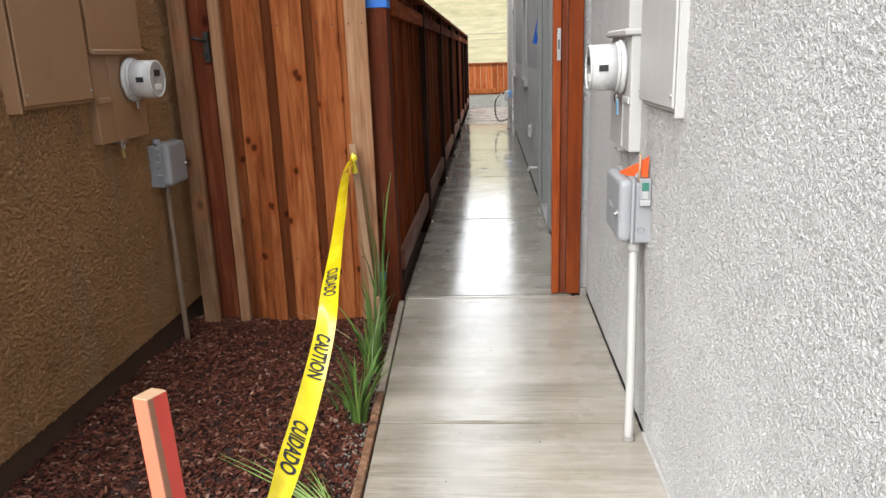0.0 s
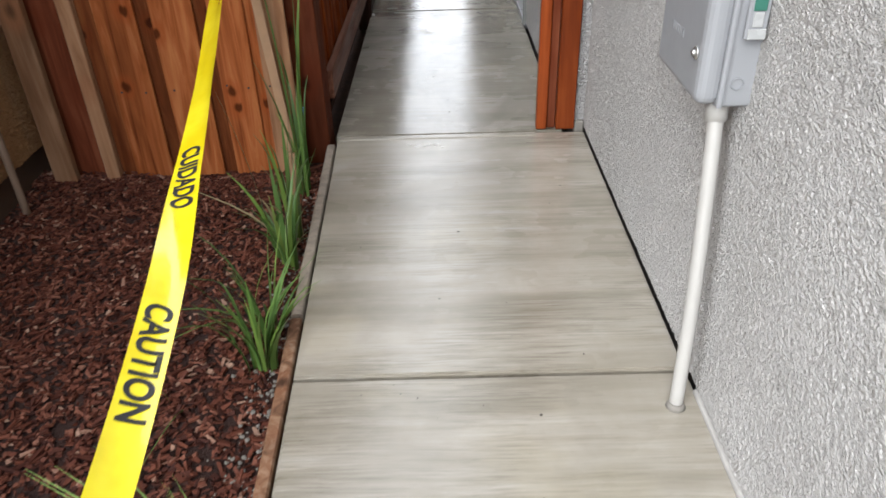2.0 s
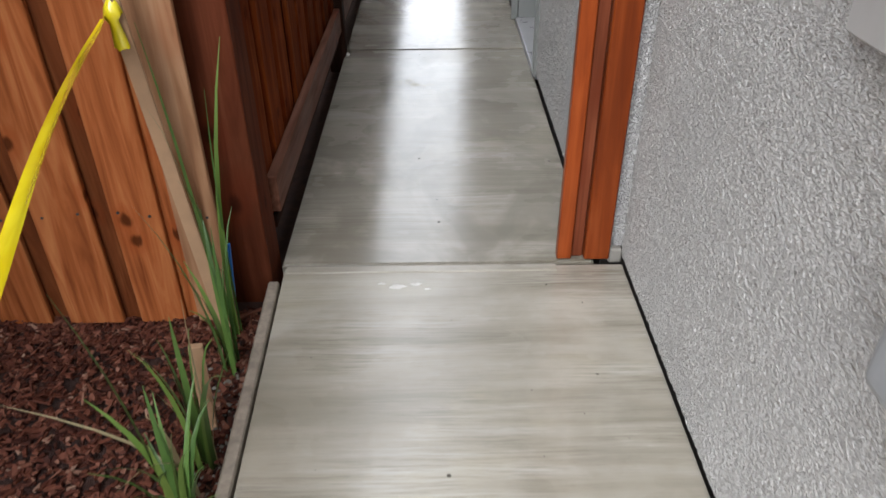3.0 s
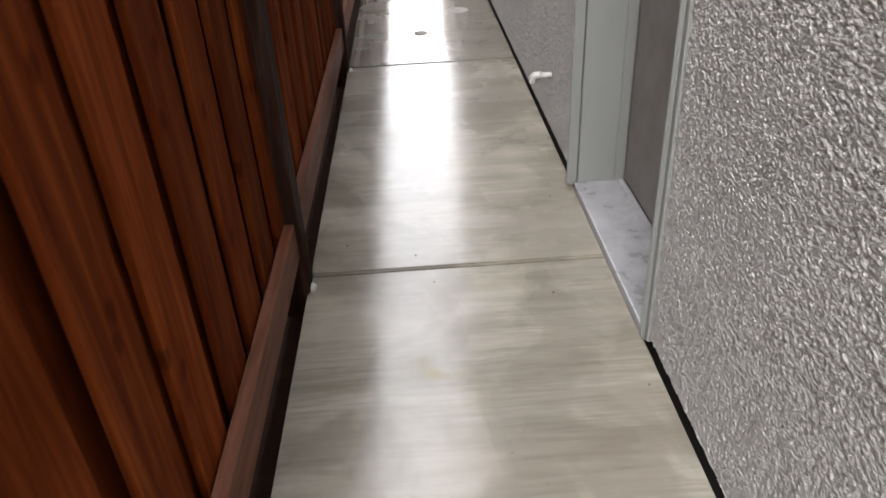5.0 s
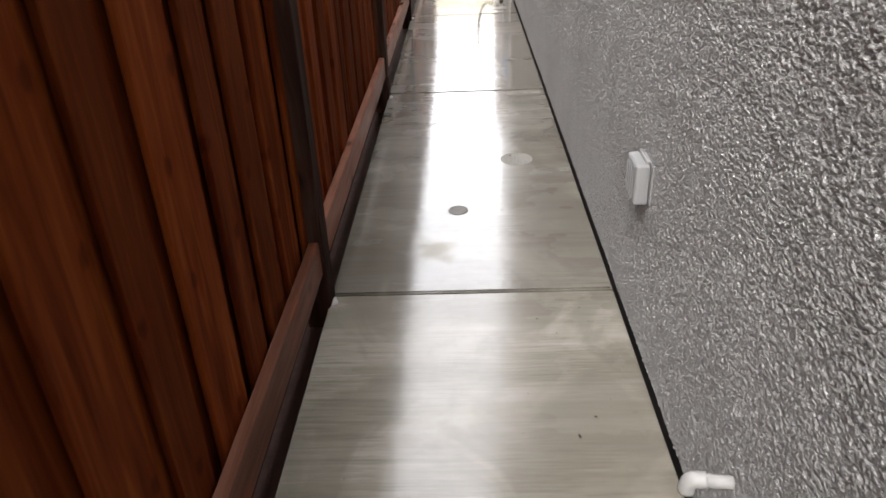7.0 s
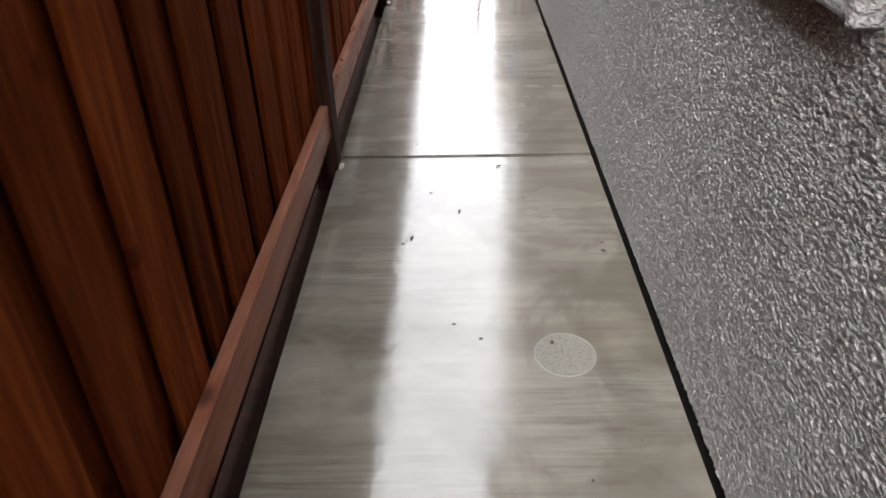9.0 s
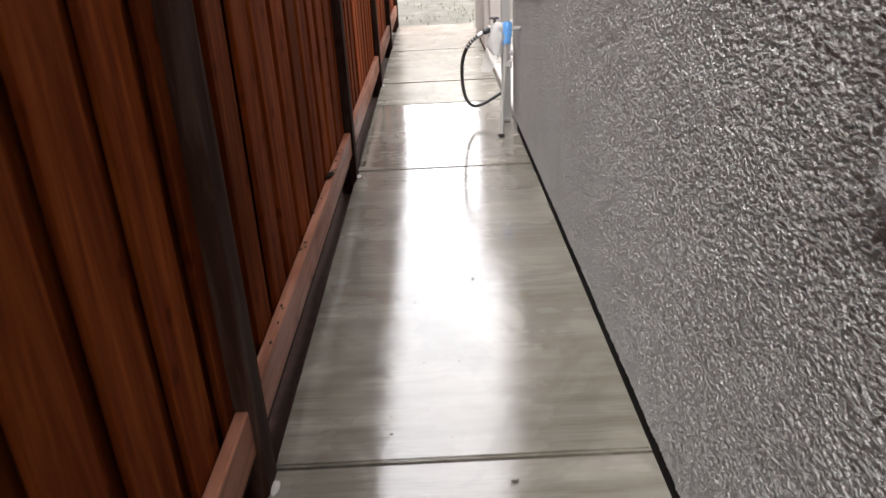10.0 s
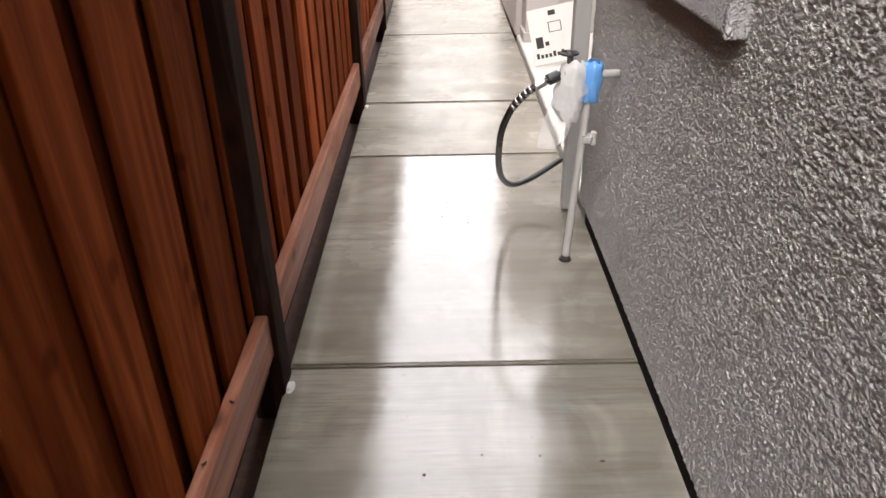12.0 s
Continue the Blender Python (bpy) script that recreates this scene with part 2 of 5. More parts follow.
CEDAR_RED = wood("red_cedar", ((0.085, 0.022, 0.008), (0.155, 0.045, 0.015), (0.22, 0.075, 0.026)), 0.6, spec=0.05, tints=(0.5, 0.8, 1.2), boards=True).m
STAIN_RED = wood("red_stained_cedar", ((0.084, 0.0150, 0.0042), (0.176, 0.0365, 0.0088), (0.275, 0.069, 0.0165)), 0.72, knots=0.6, wet=0.06, spec=0.03, tints=(0.55, 0.95, 1.35), boards=True, grain=0.7).m
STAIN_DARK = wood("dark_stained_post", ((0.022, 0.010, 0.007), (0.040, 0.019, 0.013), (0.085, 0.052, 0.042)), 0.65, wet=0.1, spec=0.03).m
STAIN_RAIL = wood("wet_rail", ((0.17, 0.068, 0.042), (0.27, 0.115, 0.073), (0.36, 0.165, 0.112)), 0.5, wet=0.1, spec=0.07).m
POST_BROWN = wood("brown_stained_post", ((0.078, 0.020, 0.009), (0.130, 0.035, 0.016), (0.18, 0.056, 0.027)), 0.6, spec=0.05).m
GATE_ORANGE = wood("orange_stained_jamb", ((0.20, 0.037, 0.008), (0.29, 0.056, 0.011), (0.37, 0.085, 0.020)), 0.4, knots=0.0, wet=0.1).m
TAN_WOOD = wood("weathered_tan_wood", ((0.22, 0.105, 0.052), (0.34, 0.185, 0.10), (0.43, 0.26, 0.155)), 0.65).m
PLASTIC_GREY = plain("grey_plastic", (0.27, 0.28, 0.295), 0.38, vary=0.08, bump=0.04, grime=0.1).m
PLASTIC_DARK = plain("dark_plastic", (0.02, 0.02, 0.022), 0.4, vary=0.1).m
PVC = plain("white_pvc", (0.40, 0.392, 0.372), 0.4, vary=0.12, grime=0.2).m
PVC_GREY = plain("grey_pvc", (0.15, 0.157, 0.167), 0.4, vary=0.15).m
PVC_BROWN = plain("brown_painted_pipe", (0.21, 0.145, 0.10), 0.5, vary=0.15).m
METER_WHITE = plain("meter_body", (0.55, 0.55, 0.545), 0.25, vary=0.06, grime=0.1).m
METER_FACE = plain("meter_face", (0.38, 0.39, 0.39), 0.25, vary=0.1).m
STEEL = plain("zinc_steel", (0.55, 0.55, 0.54), 0.3, 0.95, vary=0.2).m
SILL_METAL = plain("mill_threshold", (0.33, 0.33, 0.34), 0.34, 0.1, vary=0.6, scale=11, grime=0.7).m
TARNISH = plain("tarnished_metal", (0.10, 0.095, 0.085), 0.45, 0.6, vary=0.4).m
BRASS = plain("brass", (0.45, 0.33, 0.15), 0.35, 0.9, vary=0.25).m
ORANGE_FLAG = plain("orange_plastic_flag", (0.85, 0.13, 0.02), 0.5, vary=0.1).m
TAG_WHITE = plain("white_label", (0.7, 0.7, 0.68), 0.5, vary=0.05).m
TAG_GREEN = plain("green_label", (0.035, 0.15, 0.11), 0.45, vary=0.1).m
TAG_BLUE = plain("pale_blue_label", (0.20, 0.42, 0.60), 0.45, vary=0.1).m
BLUE_TAPE = plain("blue_masking_tape", (0.02, 0.17, 0.62), 0.55, vary=0.2).m
BLUE_TAPE_PALE = plain("wet_blue_tape", (0.14, 0.38, 0.78), 0.4, vary=0.35, scale=30).m
HOSE_BLACK = plain("black_hose", (0.012, 0.012, 0.013), 0.32, vary=0.2).m
STAKE_PINK = plain("fluorescent_sprayed_wood", (0.72, 0.16, 0.085), 0.65, vary=0.25, scale=12, bump=0.3, grime=0.15).m
STAKE_SIDE = plain("sprayed_wood_side", (0.62, 0.065, 0.045), 0.65, vary=0.3, scale=14, bump=0.3, grime=0.3).m
STAKE_EDGE = plain("bare_sawn_edge", (0.30, 0.14, 0.085), 0.7, vary=0.35, scale=20, bump=0.3).m
STAKE_RAW = plain("raw_stake_wood", (0.42, 0.26, 0.15), 0.7, vary=0.3, scale=20, bump=0.3).m
CARD_WHITE = plain("printed_white_board", (0.68, 0.65, 0.62), 0.6, vary=0.08).m
INK = plain("black_ink", (0.02, 0.02, 0.02), 0.5, vary=0.1).m
WALL_TAUPE = plain("taupe_smooth_wall", (0.40, 0.37, 0.35), 0.6, vary=0.15).m
SOFFIT = plain("soffit_paint", (0.45, 0.42, 0.38), 0.7, vary=0.15).m
GRATE = plain("grate_iron", (0.30, 0.29, 0.27), 0.5, 0.3, vary=0.4).m
LEAF_BROWN = plain("wet_brown_leaf", (0.10, 0.08, 0.058), 0.5, vary=0.4, scale=60).m
DEBRIS = plain("dark_grit", (0.04, 0.032, 0.024), 0.8, vary=0.4).m
MOSS = plain("wet_moss", (0.075, 0.07, 0.042), 0.7, vary=0.4, scale=40, bump=0.5).m
SPLASH = plain("cement_splash", (0.5, 0.48, 0.44), 0.75, vary=0.3, scale=25, bump=0.6).m
CRUMB = plain("grey_mortar_crumbs", (0.19, 0.18, 0.16), 0.85, vary=0.4, scale=40, bump=0.5).m
SMEARED = plain("cement_smeared_wood", (0.33, 0.275, 0.22), 0.75, vary=0.9, scale=24, bump=0.6, grime=0.8).m
CHALK = plain("dried_cement", (0.74, 0.73, 0.70), 0.9, vary=0.2, scale=30, bump=0.3).m
WIRE = plain("fence_wire", (0.16, 0.13, 0.11), 0.6, 0.4).m


def glassy():
    k = Mat("window_glass", 0.02, 0.0, (0.03, 0.035, 0.04))
    k.b.inputs["Specular IOR Level"].default_value = 0.8
    return k.m


GLASS = glassy()


def tape_yellow():
    k = Mat("yellow_barrier_film", 0.22, 0, (0.83, 0.68, 0.01))
    w = k.noise(k.coords((1, 1, 1)), 9, 3)
    k.colour(k.ramp(w, [(0.3, (0.76, 0.60, 0.005)), (0.7, (0.88, 0.76, 0.02))]))
    k.b.inputs["Coat Weight"].default_value = 1.0
    k.b.inputs["Coat Roughness"].default_value = 0.12
    k.b.inputs["Coat IOR"].default_value = 1.6
    return k.bump(k.noise(k.coords((1, 0.35, 1)), 26, 2), 0.25, 0.004).m


TAPE = tape_yellow()


def leafy(name, low, high):
    k = Mat(name, 0.42)
    rnd = k.n("ShaderNodeNewGeometry").outputs["Random Per Island"]
    s = k.noise(k.coords((1, 1, 0.15)), 120, 2)
    c = k.ramp(rnd, [(0.0, low), (0.6, high), (0.9, (high[0] * 1.5, high[1] * 1.25, high[2] * 1.1)), (1.0, (0.30, 0.22, 0.10))])
    return k.colour(k.mix(k.math("MULTIPLY", s, 0.35), c, low)).m


LEAF = leafy("iris_leaf", (0.040, 0.088, 0.020), (0.105, 0.195, 0.042))
LEAF_DRY = leafy("dry_leaf", (0.16, 0.12, 0.06), (0.30, 0.25, 0.14))
LEAF_LIGHT = leafy("pale_cut_leaf", (0.12, 0.22, 0.05), (0.24, 0.36, 0.10))
WEED = leafy("weeds", (0.075, 0.085, 0.045), (0.14, 0.145, 0.08))


def mulch_mat():
    k = Mat("shredded_bark", 0.7)
    k.b.inputs["Specular IOR Level"].default_value = 0.22
    rnd = k.n("ShaderNodeNewGeometry").outputs["Random Per Island"]
    c = k.ramp(rnd, [(0.0, (0.034, 0.009, 0.006)), (0.35, (0.090, 0.026, 0.015)), (0.75, (0.158, 0.051, 0.030)), (0.94, (0.24, 0.100, 0.066)), (1.0, (0.40, 0.26, 0.19))])
    s = k.noise(k.coords(), 160, 3)
    return k.colour(k.mix(k.math("MULTIPLY", s, 0.5), c, (0.018, 0.007, 0.005))).bump(s, 0.4, 0.002).m


MULCH = mulch_mat()


def soil_mat(name, a, b, c, scale):
    k = Mat(name, 0.9)
    v = k.coords()
    n1 = k.noise(v, scale, 6, 0.65)
    n2 = k.noise(v, scale * 13, 3, 0.6)
    col = k.ramp(n1, [(0.3, a), (0.52, b), (0.72, c)])
    col = k.mix(k.math("MULTIPLY", n2, 0.5), col, a)
    return k.colour(col).bump(k.mix(0.5, n1, n2), 0.8, 0.02).m


SOIL = soil_mat("bark_soil", (0.018, 0.007, 0.005), (0.04, 0.015, 0.01), (0.07, 0.03, 0.02), 20)
DIRT = soil_mat("weedy_dirt", (0.065, 0.062, 0.046), (0.115, 0.11, 0.088), (0.20, 0.19, 0.16), 3.5)
HILL = soil_mat("dry_grass_hill", (0.115, 0.105, 0.045), (0.185, 0.16, 0.08), (0.25, 0.22, 0.125), 0.8)


# ---- mesh helpers ----
def box_bm(x0, x1, y0, y1, z0, z1, bevel=0.0, seg=1):
    bm = bmesh.new()
    bmesh.ops.create_cube(bm, size=1)
    for v in bm.verts:
        v.co = Vector(((x0 + x1) / 2 + v.co.x * (x1 - x0), (y0 + y1) / 2 + v.co.y * (y1 - y0), (z0 + z1) / 2 + v.co.z * (z1 - z0)))
    if bevel:
        bmesh.ops.bevel(bm, geom=bm.edges[:], offset=bevel, segments=seg, affect="EDGES", profile=0.6)
    return bm


def cyl_bm(p, q, r, seg=20, r2=None, bevel=0.0):
    """A capped cylinder or cone from p to q."""
    p, q = Vector(p), Vector(q)
    bm = bmesh.new()
    bmesh.ops.create_cone(bm, cap_ends=True, segments=seg, radius1=r, radius2=r if r2 is None else r2, depth=(q - p).length)
    if bevel:
        rims = [e for e in bm.edges if abs(e.verts[0].co.z - e.verts[1].co.z) < 1e-6]
        bmesh.ops.bevel(bm, geom=rims, offset=bevel, segments=2, affect="EDGES")
    bm.transform(Matrix.Translation((p + q) / 2) @ (q - p).to_track_quat("Z", "Y").to_matrix().to_4x4())
    for f in bm.faces:
        f.smooth = len(f.verts) == 4
    return bm


def spline(points, steps=8):
    """Catmull-Rom through the points."""
    pts = [Vector(p) for p in points]
    pts = [2 * pts[0] - pts[1]] + pts + [2 * pts[-1] - pts[-2]]
    out = []
    for a, b, c, d in zip(pts, pts[1:], pts[2:], pts[3:]):
        for i in range(steps):
            t = i / steps
            out.append(0.5 * (2 * b + (c - a) * t + (2 * a - 5 * b + 4 * c - d) * t * t + (3 * b - a - 3 * c + d) * t ** 3))
    return out + [pts[-2]]


def tube_bm(path, r, seg=12):
    bm = bmesh.new()
    rings = []
    ref = Vector((0.31, 0.2, 0.93))
    for i, p in enumerate(path):
        t = (path[min(i + 1, len(path) - 1)] - path[max(i - 1, 0)]).normalized()
        u = t.cross(ref).normalized()
        w = t.cross(u)
        rad = r(i / (len(path) - 1)) if callable(r) else r
        rings.append([bm.verts.new(p + (u * math.cos(a) + w * math.sin(a)) * rad) for a in (2 * math.pi * j / seg for j in range(seg))])
    for a, b in zip(rings, rings[1:]):
        for j in range(seg):
            bm.faces.new((a[j], a[(j + 1) % seg], b[(j + 1) % seg], b[j])).smooth = True
    bm.faces.new(rings[0][::-1])
    bm.faces.new(rings[-1])
    bmesh.ops.recalc_face_normals(bm, faces=bm.faces[:])
    return bm


def merge(*bms):
    out = bmesh.new()
    for b in bms:
        me = bpy.data.meshes.new("tmp")
        b.to_mesh(me)
        out.from_mesh(me)
        bpy.data.meshes.remove(me)
        b.free()
    return out


def to_mesh(name, bm, material):
    me = bpy.data.meshes.new(name)
    bm.to_mesh(me)
    bm.free()
    me.materials.append(material)
    return me


def part(name, bm, material, parent=None, label=""):
    ob = new(name, to_mesh(name, bm, material))
    if parent is not None:
        ob.parent = parent
        ob.matrix_parent_inverse = (Matrix.Translation(parent.location) if parent.parent is None else Matrix()).inverted()
    return tagged(ob, label)


def place(name, mesh, parent, m):
    """One more object on a shared mesh, under its thing."""
    ob = new(name, mesh)
    ob.parent = parent
    ob.matrix_parent_inverse = Matrix.Translation(parent.location).inverted()
    ob.matrix_basis = m
    return ob


def thing(name, at, label, category, group="", kind=""):
    ob = new(name)
    ob.empty_display_size = 0.05
    ob.location = at
    return tagged(ob, label, category, group, kind)


def structure(name, bm, material, label=""):
    return tagged(part(name, bm, material), label, "", "", "structure")


def wall_bm(x0, x1, ys, zs, holes):
    """A wall from x0 to x1 cut into cells at ys and zs; cells whose middle lies in a hole are left out."""
    bm = bmesh.new()
    vert = {}

    def v(x, y, z):
        key = (round(x, 5), round(y, 5), round(z, 5))
        if key not in vert:
            vert[key] = bm.verts.new(key)
        return vert[key]

    def solid(i, j):
        if not (0 <= i < len(ys) - 1 and 0 <= j < len(zs) - 1):
            return False
        y, z = (ys[i] + ys[i + 1]) / 2, (zs[j] + zs[j + 1]) / 2
        return not any(a < y < b and c < z < d for a, b, c, d in holes)

    for i in range(len(ys) - 1):
        for j in range(len(zs) - 1):
            if not solid(i, j):
                continue
            ya, yb, za, zb = ys[i], ys[i + 1], zs[j], zs[j + 1]
            bm.faces.new((v(x0, ya, za), v(x0, ya, zb), v(x0, yb, zb), v(x0, yb, za)))
            bm.faces.new((v(x1, ya, za), v(x1, yb, za), v(x1, yb, zb), v(x1, ya, zb)))
            for (di, dj, a, b) in ((-1, 0, (ya, za), (ya, zb)), (1, 0, (yb, za), (yb, zb)), (0, -1, (ya, za), (yb, za)), (0, 1, (ya, zb), (yb, zb))):
                if not solid(i + di, j + dj):
                    bm.faces.new((v(x0, *a), v(x1, *a), v(x1, *b), v(x0, *b)))
    bmesh.ops.recalc_face_normals(bm, faces=bm.faces[:])
    return bm


# ---- ground and distance ----
def ground_bm():
    bm = bmesh.new()
    xs = [-300, -80, -30, -12, -5, -1.58, -0.36, 0.74, 3, 8, 20, 60, 300]
    ys = [-300, -60, -10, 0, 1.5, 4.4, 19.7, 22, 26, 29, 34, 42, 55, 75, 110, 130, 300]

    def height(x, y):
        z = -0.09
        if y > 20:
            z = -0.03 + 0.02 * (y - 20) / 6
        if y > 27:
            z += min((y - 27) * 0.135, 4.0) + max(0.0, min(y, 130) - 55) * 0.27
        return z
    grid = [[bm.verts.new((x, y, height(x, y))) for x in xs] for y in ys]
    for a, b in zip(grid, grid[1:]):
        for i in range(len(xs) - 1):
            bm.faces.new((a[i], a[i + 1], b[i + 1], b[i]))
    return bm


ground = structure("ground", ground_bm(), SOIL, "damp dark soil running out into a dry grassy hillside")
ground.data.materials.append(DIRT)
ground.data.materials.append(HILL)
for poly in ground.data.polygons:
    poly.material_index = 2 if poly.center.y > 27 else 1 if poly.center.y > 19.8 else 0

# ---- the two houses ----
WALL_NEAR, WALL_FAR = 0.748, 0.662
DOOR_Y0, DOOR_Y1, DOOR_TOP = 6.19, 7.19, 2.06
WIN = ((9.66, 10.50), (13.46, 14.34))
WIN_Z0, WIN_Z1 = 1.07, 2.05

wall_e_front = structure("wall_east_front", wall_bm(WALL_NEAR, WALL_NEAR + 0.2, [-3.0, 4.62], [0.012, 5.9], []), STUCCO_GREY, "pale grey rough stucco house wall")
wall_e = structure("wall_east", wall_bm(WALL_FAR, WALL_FAR + 0.24, [4.62, DOOR_Y0, DOOR_Y1, *WIN[0], *WIN[1], 14.76], [0.030, WIN_Z0, DOOR_TOP - 0.005, WIN_Z1 + 0.02, 5.9],
          [(DOOR_Y0, DOOR_Y1, 0, DOOR_TOP - 0.004), (*WIN[0], WIN_Z0, WIN_Z1), (*WIN[1], WIN_Z0, WIN_Z1)]), STUCCO_GREY, "pale grey rough stucco wall along the side passage")
structure("footing_east_front", box_bm(0.756, 0.93, -3.0, 4.62, -0.15, 0.010), DARK_GAP, "rough concrete footing under the stucco, coloured near black for its shade")
def lip_bm(y0, y1, n=40):
    """A worn concrete lip under the stucco, growing from nothing at y1 to its full height at y0."""
    bm = bmesh.new()
    rows = []
    for i in range(n + 1):
        y = y0 + (y1 - y0) * i / n
        h = min(0.058, 0.034 * (y1 - y)) + 0.004 * noise.noise((y * 9, 3, 1))
        x = 0.733 + 0.003 * noise.noise((y * 14, 5, 2))
        rows.append([bm.verts.new(p) for p in ((x, y, -0.1), (x, y, max(0.002, h - 0.006)), (x + 0.005, y, max(0.006, h)), (0.80, y, max(0.006, h)))])
    for a, b in zip(rows, rows[1:]):
        for k in range(3):
            bm.faces.new((a[k], b[k], b[k + 1], a[k + 1])).smooth = True
    bmesh.ops.recalc_face_normals(bm, faces=bm.faces[:])
    return bm


structure("footing_lip", lip_bm(-3.0, 2.95), plain("pale_footing", (0.40, 0.39, 0.37), 0.85, vary=0.4, scale=16, bump=0.5, grime=0.4).m, "pale worn concrete footing lip below the stucco")
structure("footing_east", merge(box_bm(0.682, 0.90, 4.622, DOOR_Y0 - 0.002, -0.15, 0.028), box_bm(0.682, 0.90, DOOR_Y1 + 0.002, 14.75, -0.15, 0.028)), DARK_GAP, "footing below the stucco edge, coloured near black for the shaded gap")
structure("wall_east_return", box_bm(0.93, 4.8, 14.52, 14.76, -0.1, 5.9), STUCCO_GREY, "stucco return wall of the porch recess")
structure("wall_porch_back", box_bm(4.6, 4.8, 14.762, 17.6, -0.1, 2.7), STUCCO_GREY, "stucco wall at the back of the porch recess")
structure("wall_east_rear", box_bm(0.655, 4.8, 17.62, 19.2, 0.02, 2.7, 0.004), WALL_TAUPE, "smooth taupe wall beyond the porch recess")
structure("porch_slab", box_bm(0.665, 4.59, 14.765, 17.61, -0.12, 0.03, 0.008), SPLASH, "pale dry concrete porch slab")
structure("roof_east", merge(box_bm(0.50, 6, -3.3, 14.95, 5.9, 6.05), box_bm(0.44, 0.50, -3.3, 14.95, 5.82, 6.08)), SOFFIT, "eaves of the grey house")
wall_w = structure("wall_west", wall_bm(-1.76, -1.56, [1.6, 20.0], [0.06, 4.4], []), STUCCO_BROWN, "brown rough stucco wall of the neighbouring house")
structure("footing_west", box_bm(-1.74, -1.59, 1.61, 20, -0.2, 0.058), BASE_BROWN, "damp brown painted base below the brown stucco")
# unseen west roof and end walls, set by how much sky they block
structure("unseen_roof_west", box_bm(-6, -1.25, 1.3, 20.3, 4.4, 4.55), SOFFIT, "unseen eaves of the brown house, added to block part of the sky")
structure("unseen_wall_west_end", box_bm(-6, -1.77, 19.8, 20, -0.1, 4.4), STUCCO_BROWN)
structure("unseen_wall_west_front", box_bm(-6, -1.77, 1.6, 1.8, -0.1, 4.4), STUCCO_BROWN)
structure("wall_east_street", box_bm(0.95, 6, -3.0, -2.8, -0.1, 5.6), STUCCO_GREY)


def band_noise(n, m, low, high, seed):
    """Random field of n by m cells with lumps between the two sizes, in cells."""
    r = np.random.RandomState(seed)
    f = np.fft.rfft2(r.randn(n, m))
    fy, fx = np.fft.fftfreq(n)[:, None], np.fft.rfftfreq(m)[None, :]
    q = (fx * fx + fy * fy) * 2 * math.pi ** 2
    out = np.fft.irfft2(f * (np.exp(-q * low * low) - np.exp(-q * high * high)), s=(n, m))
    return out / out.std()


def stucco_sheet(name, parent, x, s, y0, y1, z0, z1, step, depth, holes, material, seed, fine=0.33, flat=0.8):
    """The lumpy finish coat on a wall at x that faces s along x, as real relief."""
    ny, nz = int(round((y1 - y0) / step)) + 1, int(round((z1 - z0) / step)) + 1
    h = np.tanh(band_noise(ny, nz, fine, fine * 2.9, seed) * 2.2 + flat) + 0.28 * band_noise(ny, nz, 1.0, 2.2, seed + 2) + 0.15 * band_noise(ny, nz, 6, 30, seed + 1)
    ys, zs = np.linspace(y0, y1, ny), np.linspace(z0, z1, nz)
    co = np.empty((ny, nz, 3), np.float32)
    co[..., 0] = x + s * (0.0068 + depth * np.clip(h, -2.0, 2.0))
    co[..., 1] = ys[:, None]
    co[..., 2] = zs[None, :]
    idx = np.arange(ny * nz).reshape(ny, nz)
    quads = np.stack((idx[:-1, :-1], idx[:-1, 1:], idx[1:, 1:], idx[1:, :-1]), -1)
    if s > 0:
        quads = quads[..., ::-1]
    ym, zm = ((ys[:-1] + ys[1:]) / 2)[:, None], ((zs[:-1] + zs[1:]) / 2)[None, :]
    keep = np.ones((ny - 1, nz - 1), bool)
    for a, b, c, d in holes:
        keep &= ~((ym > a) & (ym < b) & (zm > c) & (zm < d))
    quads = np.ascontiguousarray(quads[keep]).astype(np.int32)
    me = bpy.data.meshes.new(name)
    me.vertices.add(ny * nz)
    me.vertices.foreach_set("co", co.ravel())
    me.loops.add(quads.size)
    me.loops.foreach_set("vertex_index", quads.ravel())
    me.polygons.add(len(quads))
    me.polygons.foreach_set("loop_start", np.arange(0, quads.size, 4, dtype=np.int32))
    me.polygons.foreach_set("use_smooth", np.ones(len(quads), bool))
    me.update(calc_edges=True)
    me.materials.append(material)
    ob = new(name, me)
    ob.parent = parent
    return ob


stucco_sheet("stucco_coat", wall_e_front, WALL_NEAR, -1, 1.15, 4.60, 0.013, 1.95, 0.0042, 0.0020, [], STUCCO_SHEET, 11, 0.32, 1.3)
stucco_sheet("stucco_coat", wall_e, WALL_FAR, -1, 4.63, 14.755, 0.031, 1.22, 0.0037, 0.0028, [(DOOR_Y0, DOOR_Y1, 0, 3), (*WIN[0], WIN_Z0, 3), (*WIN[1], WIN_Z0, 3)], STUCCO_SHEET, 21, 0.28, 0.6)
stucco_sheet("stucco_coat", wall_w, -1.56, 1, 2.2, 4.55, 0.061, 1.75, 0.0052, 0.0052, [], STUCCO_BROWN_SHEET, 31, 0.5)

# ---- concrete walk: slabs with tooled joints ----
walkway = thing("walkway", (0, 0, 0), "wet broom-finished concrete walk in jointed slabs", "walkway", kind="structure")


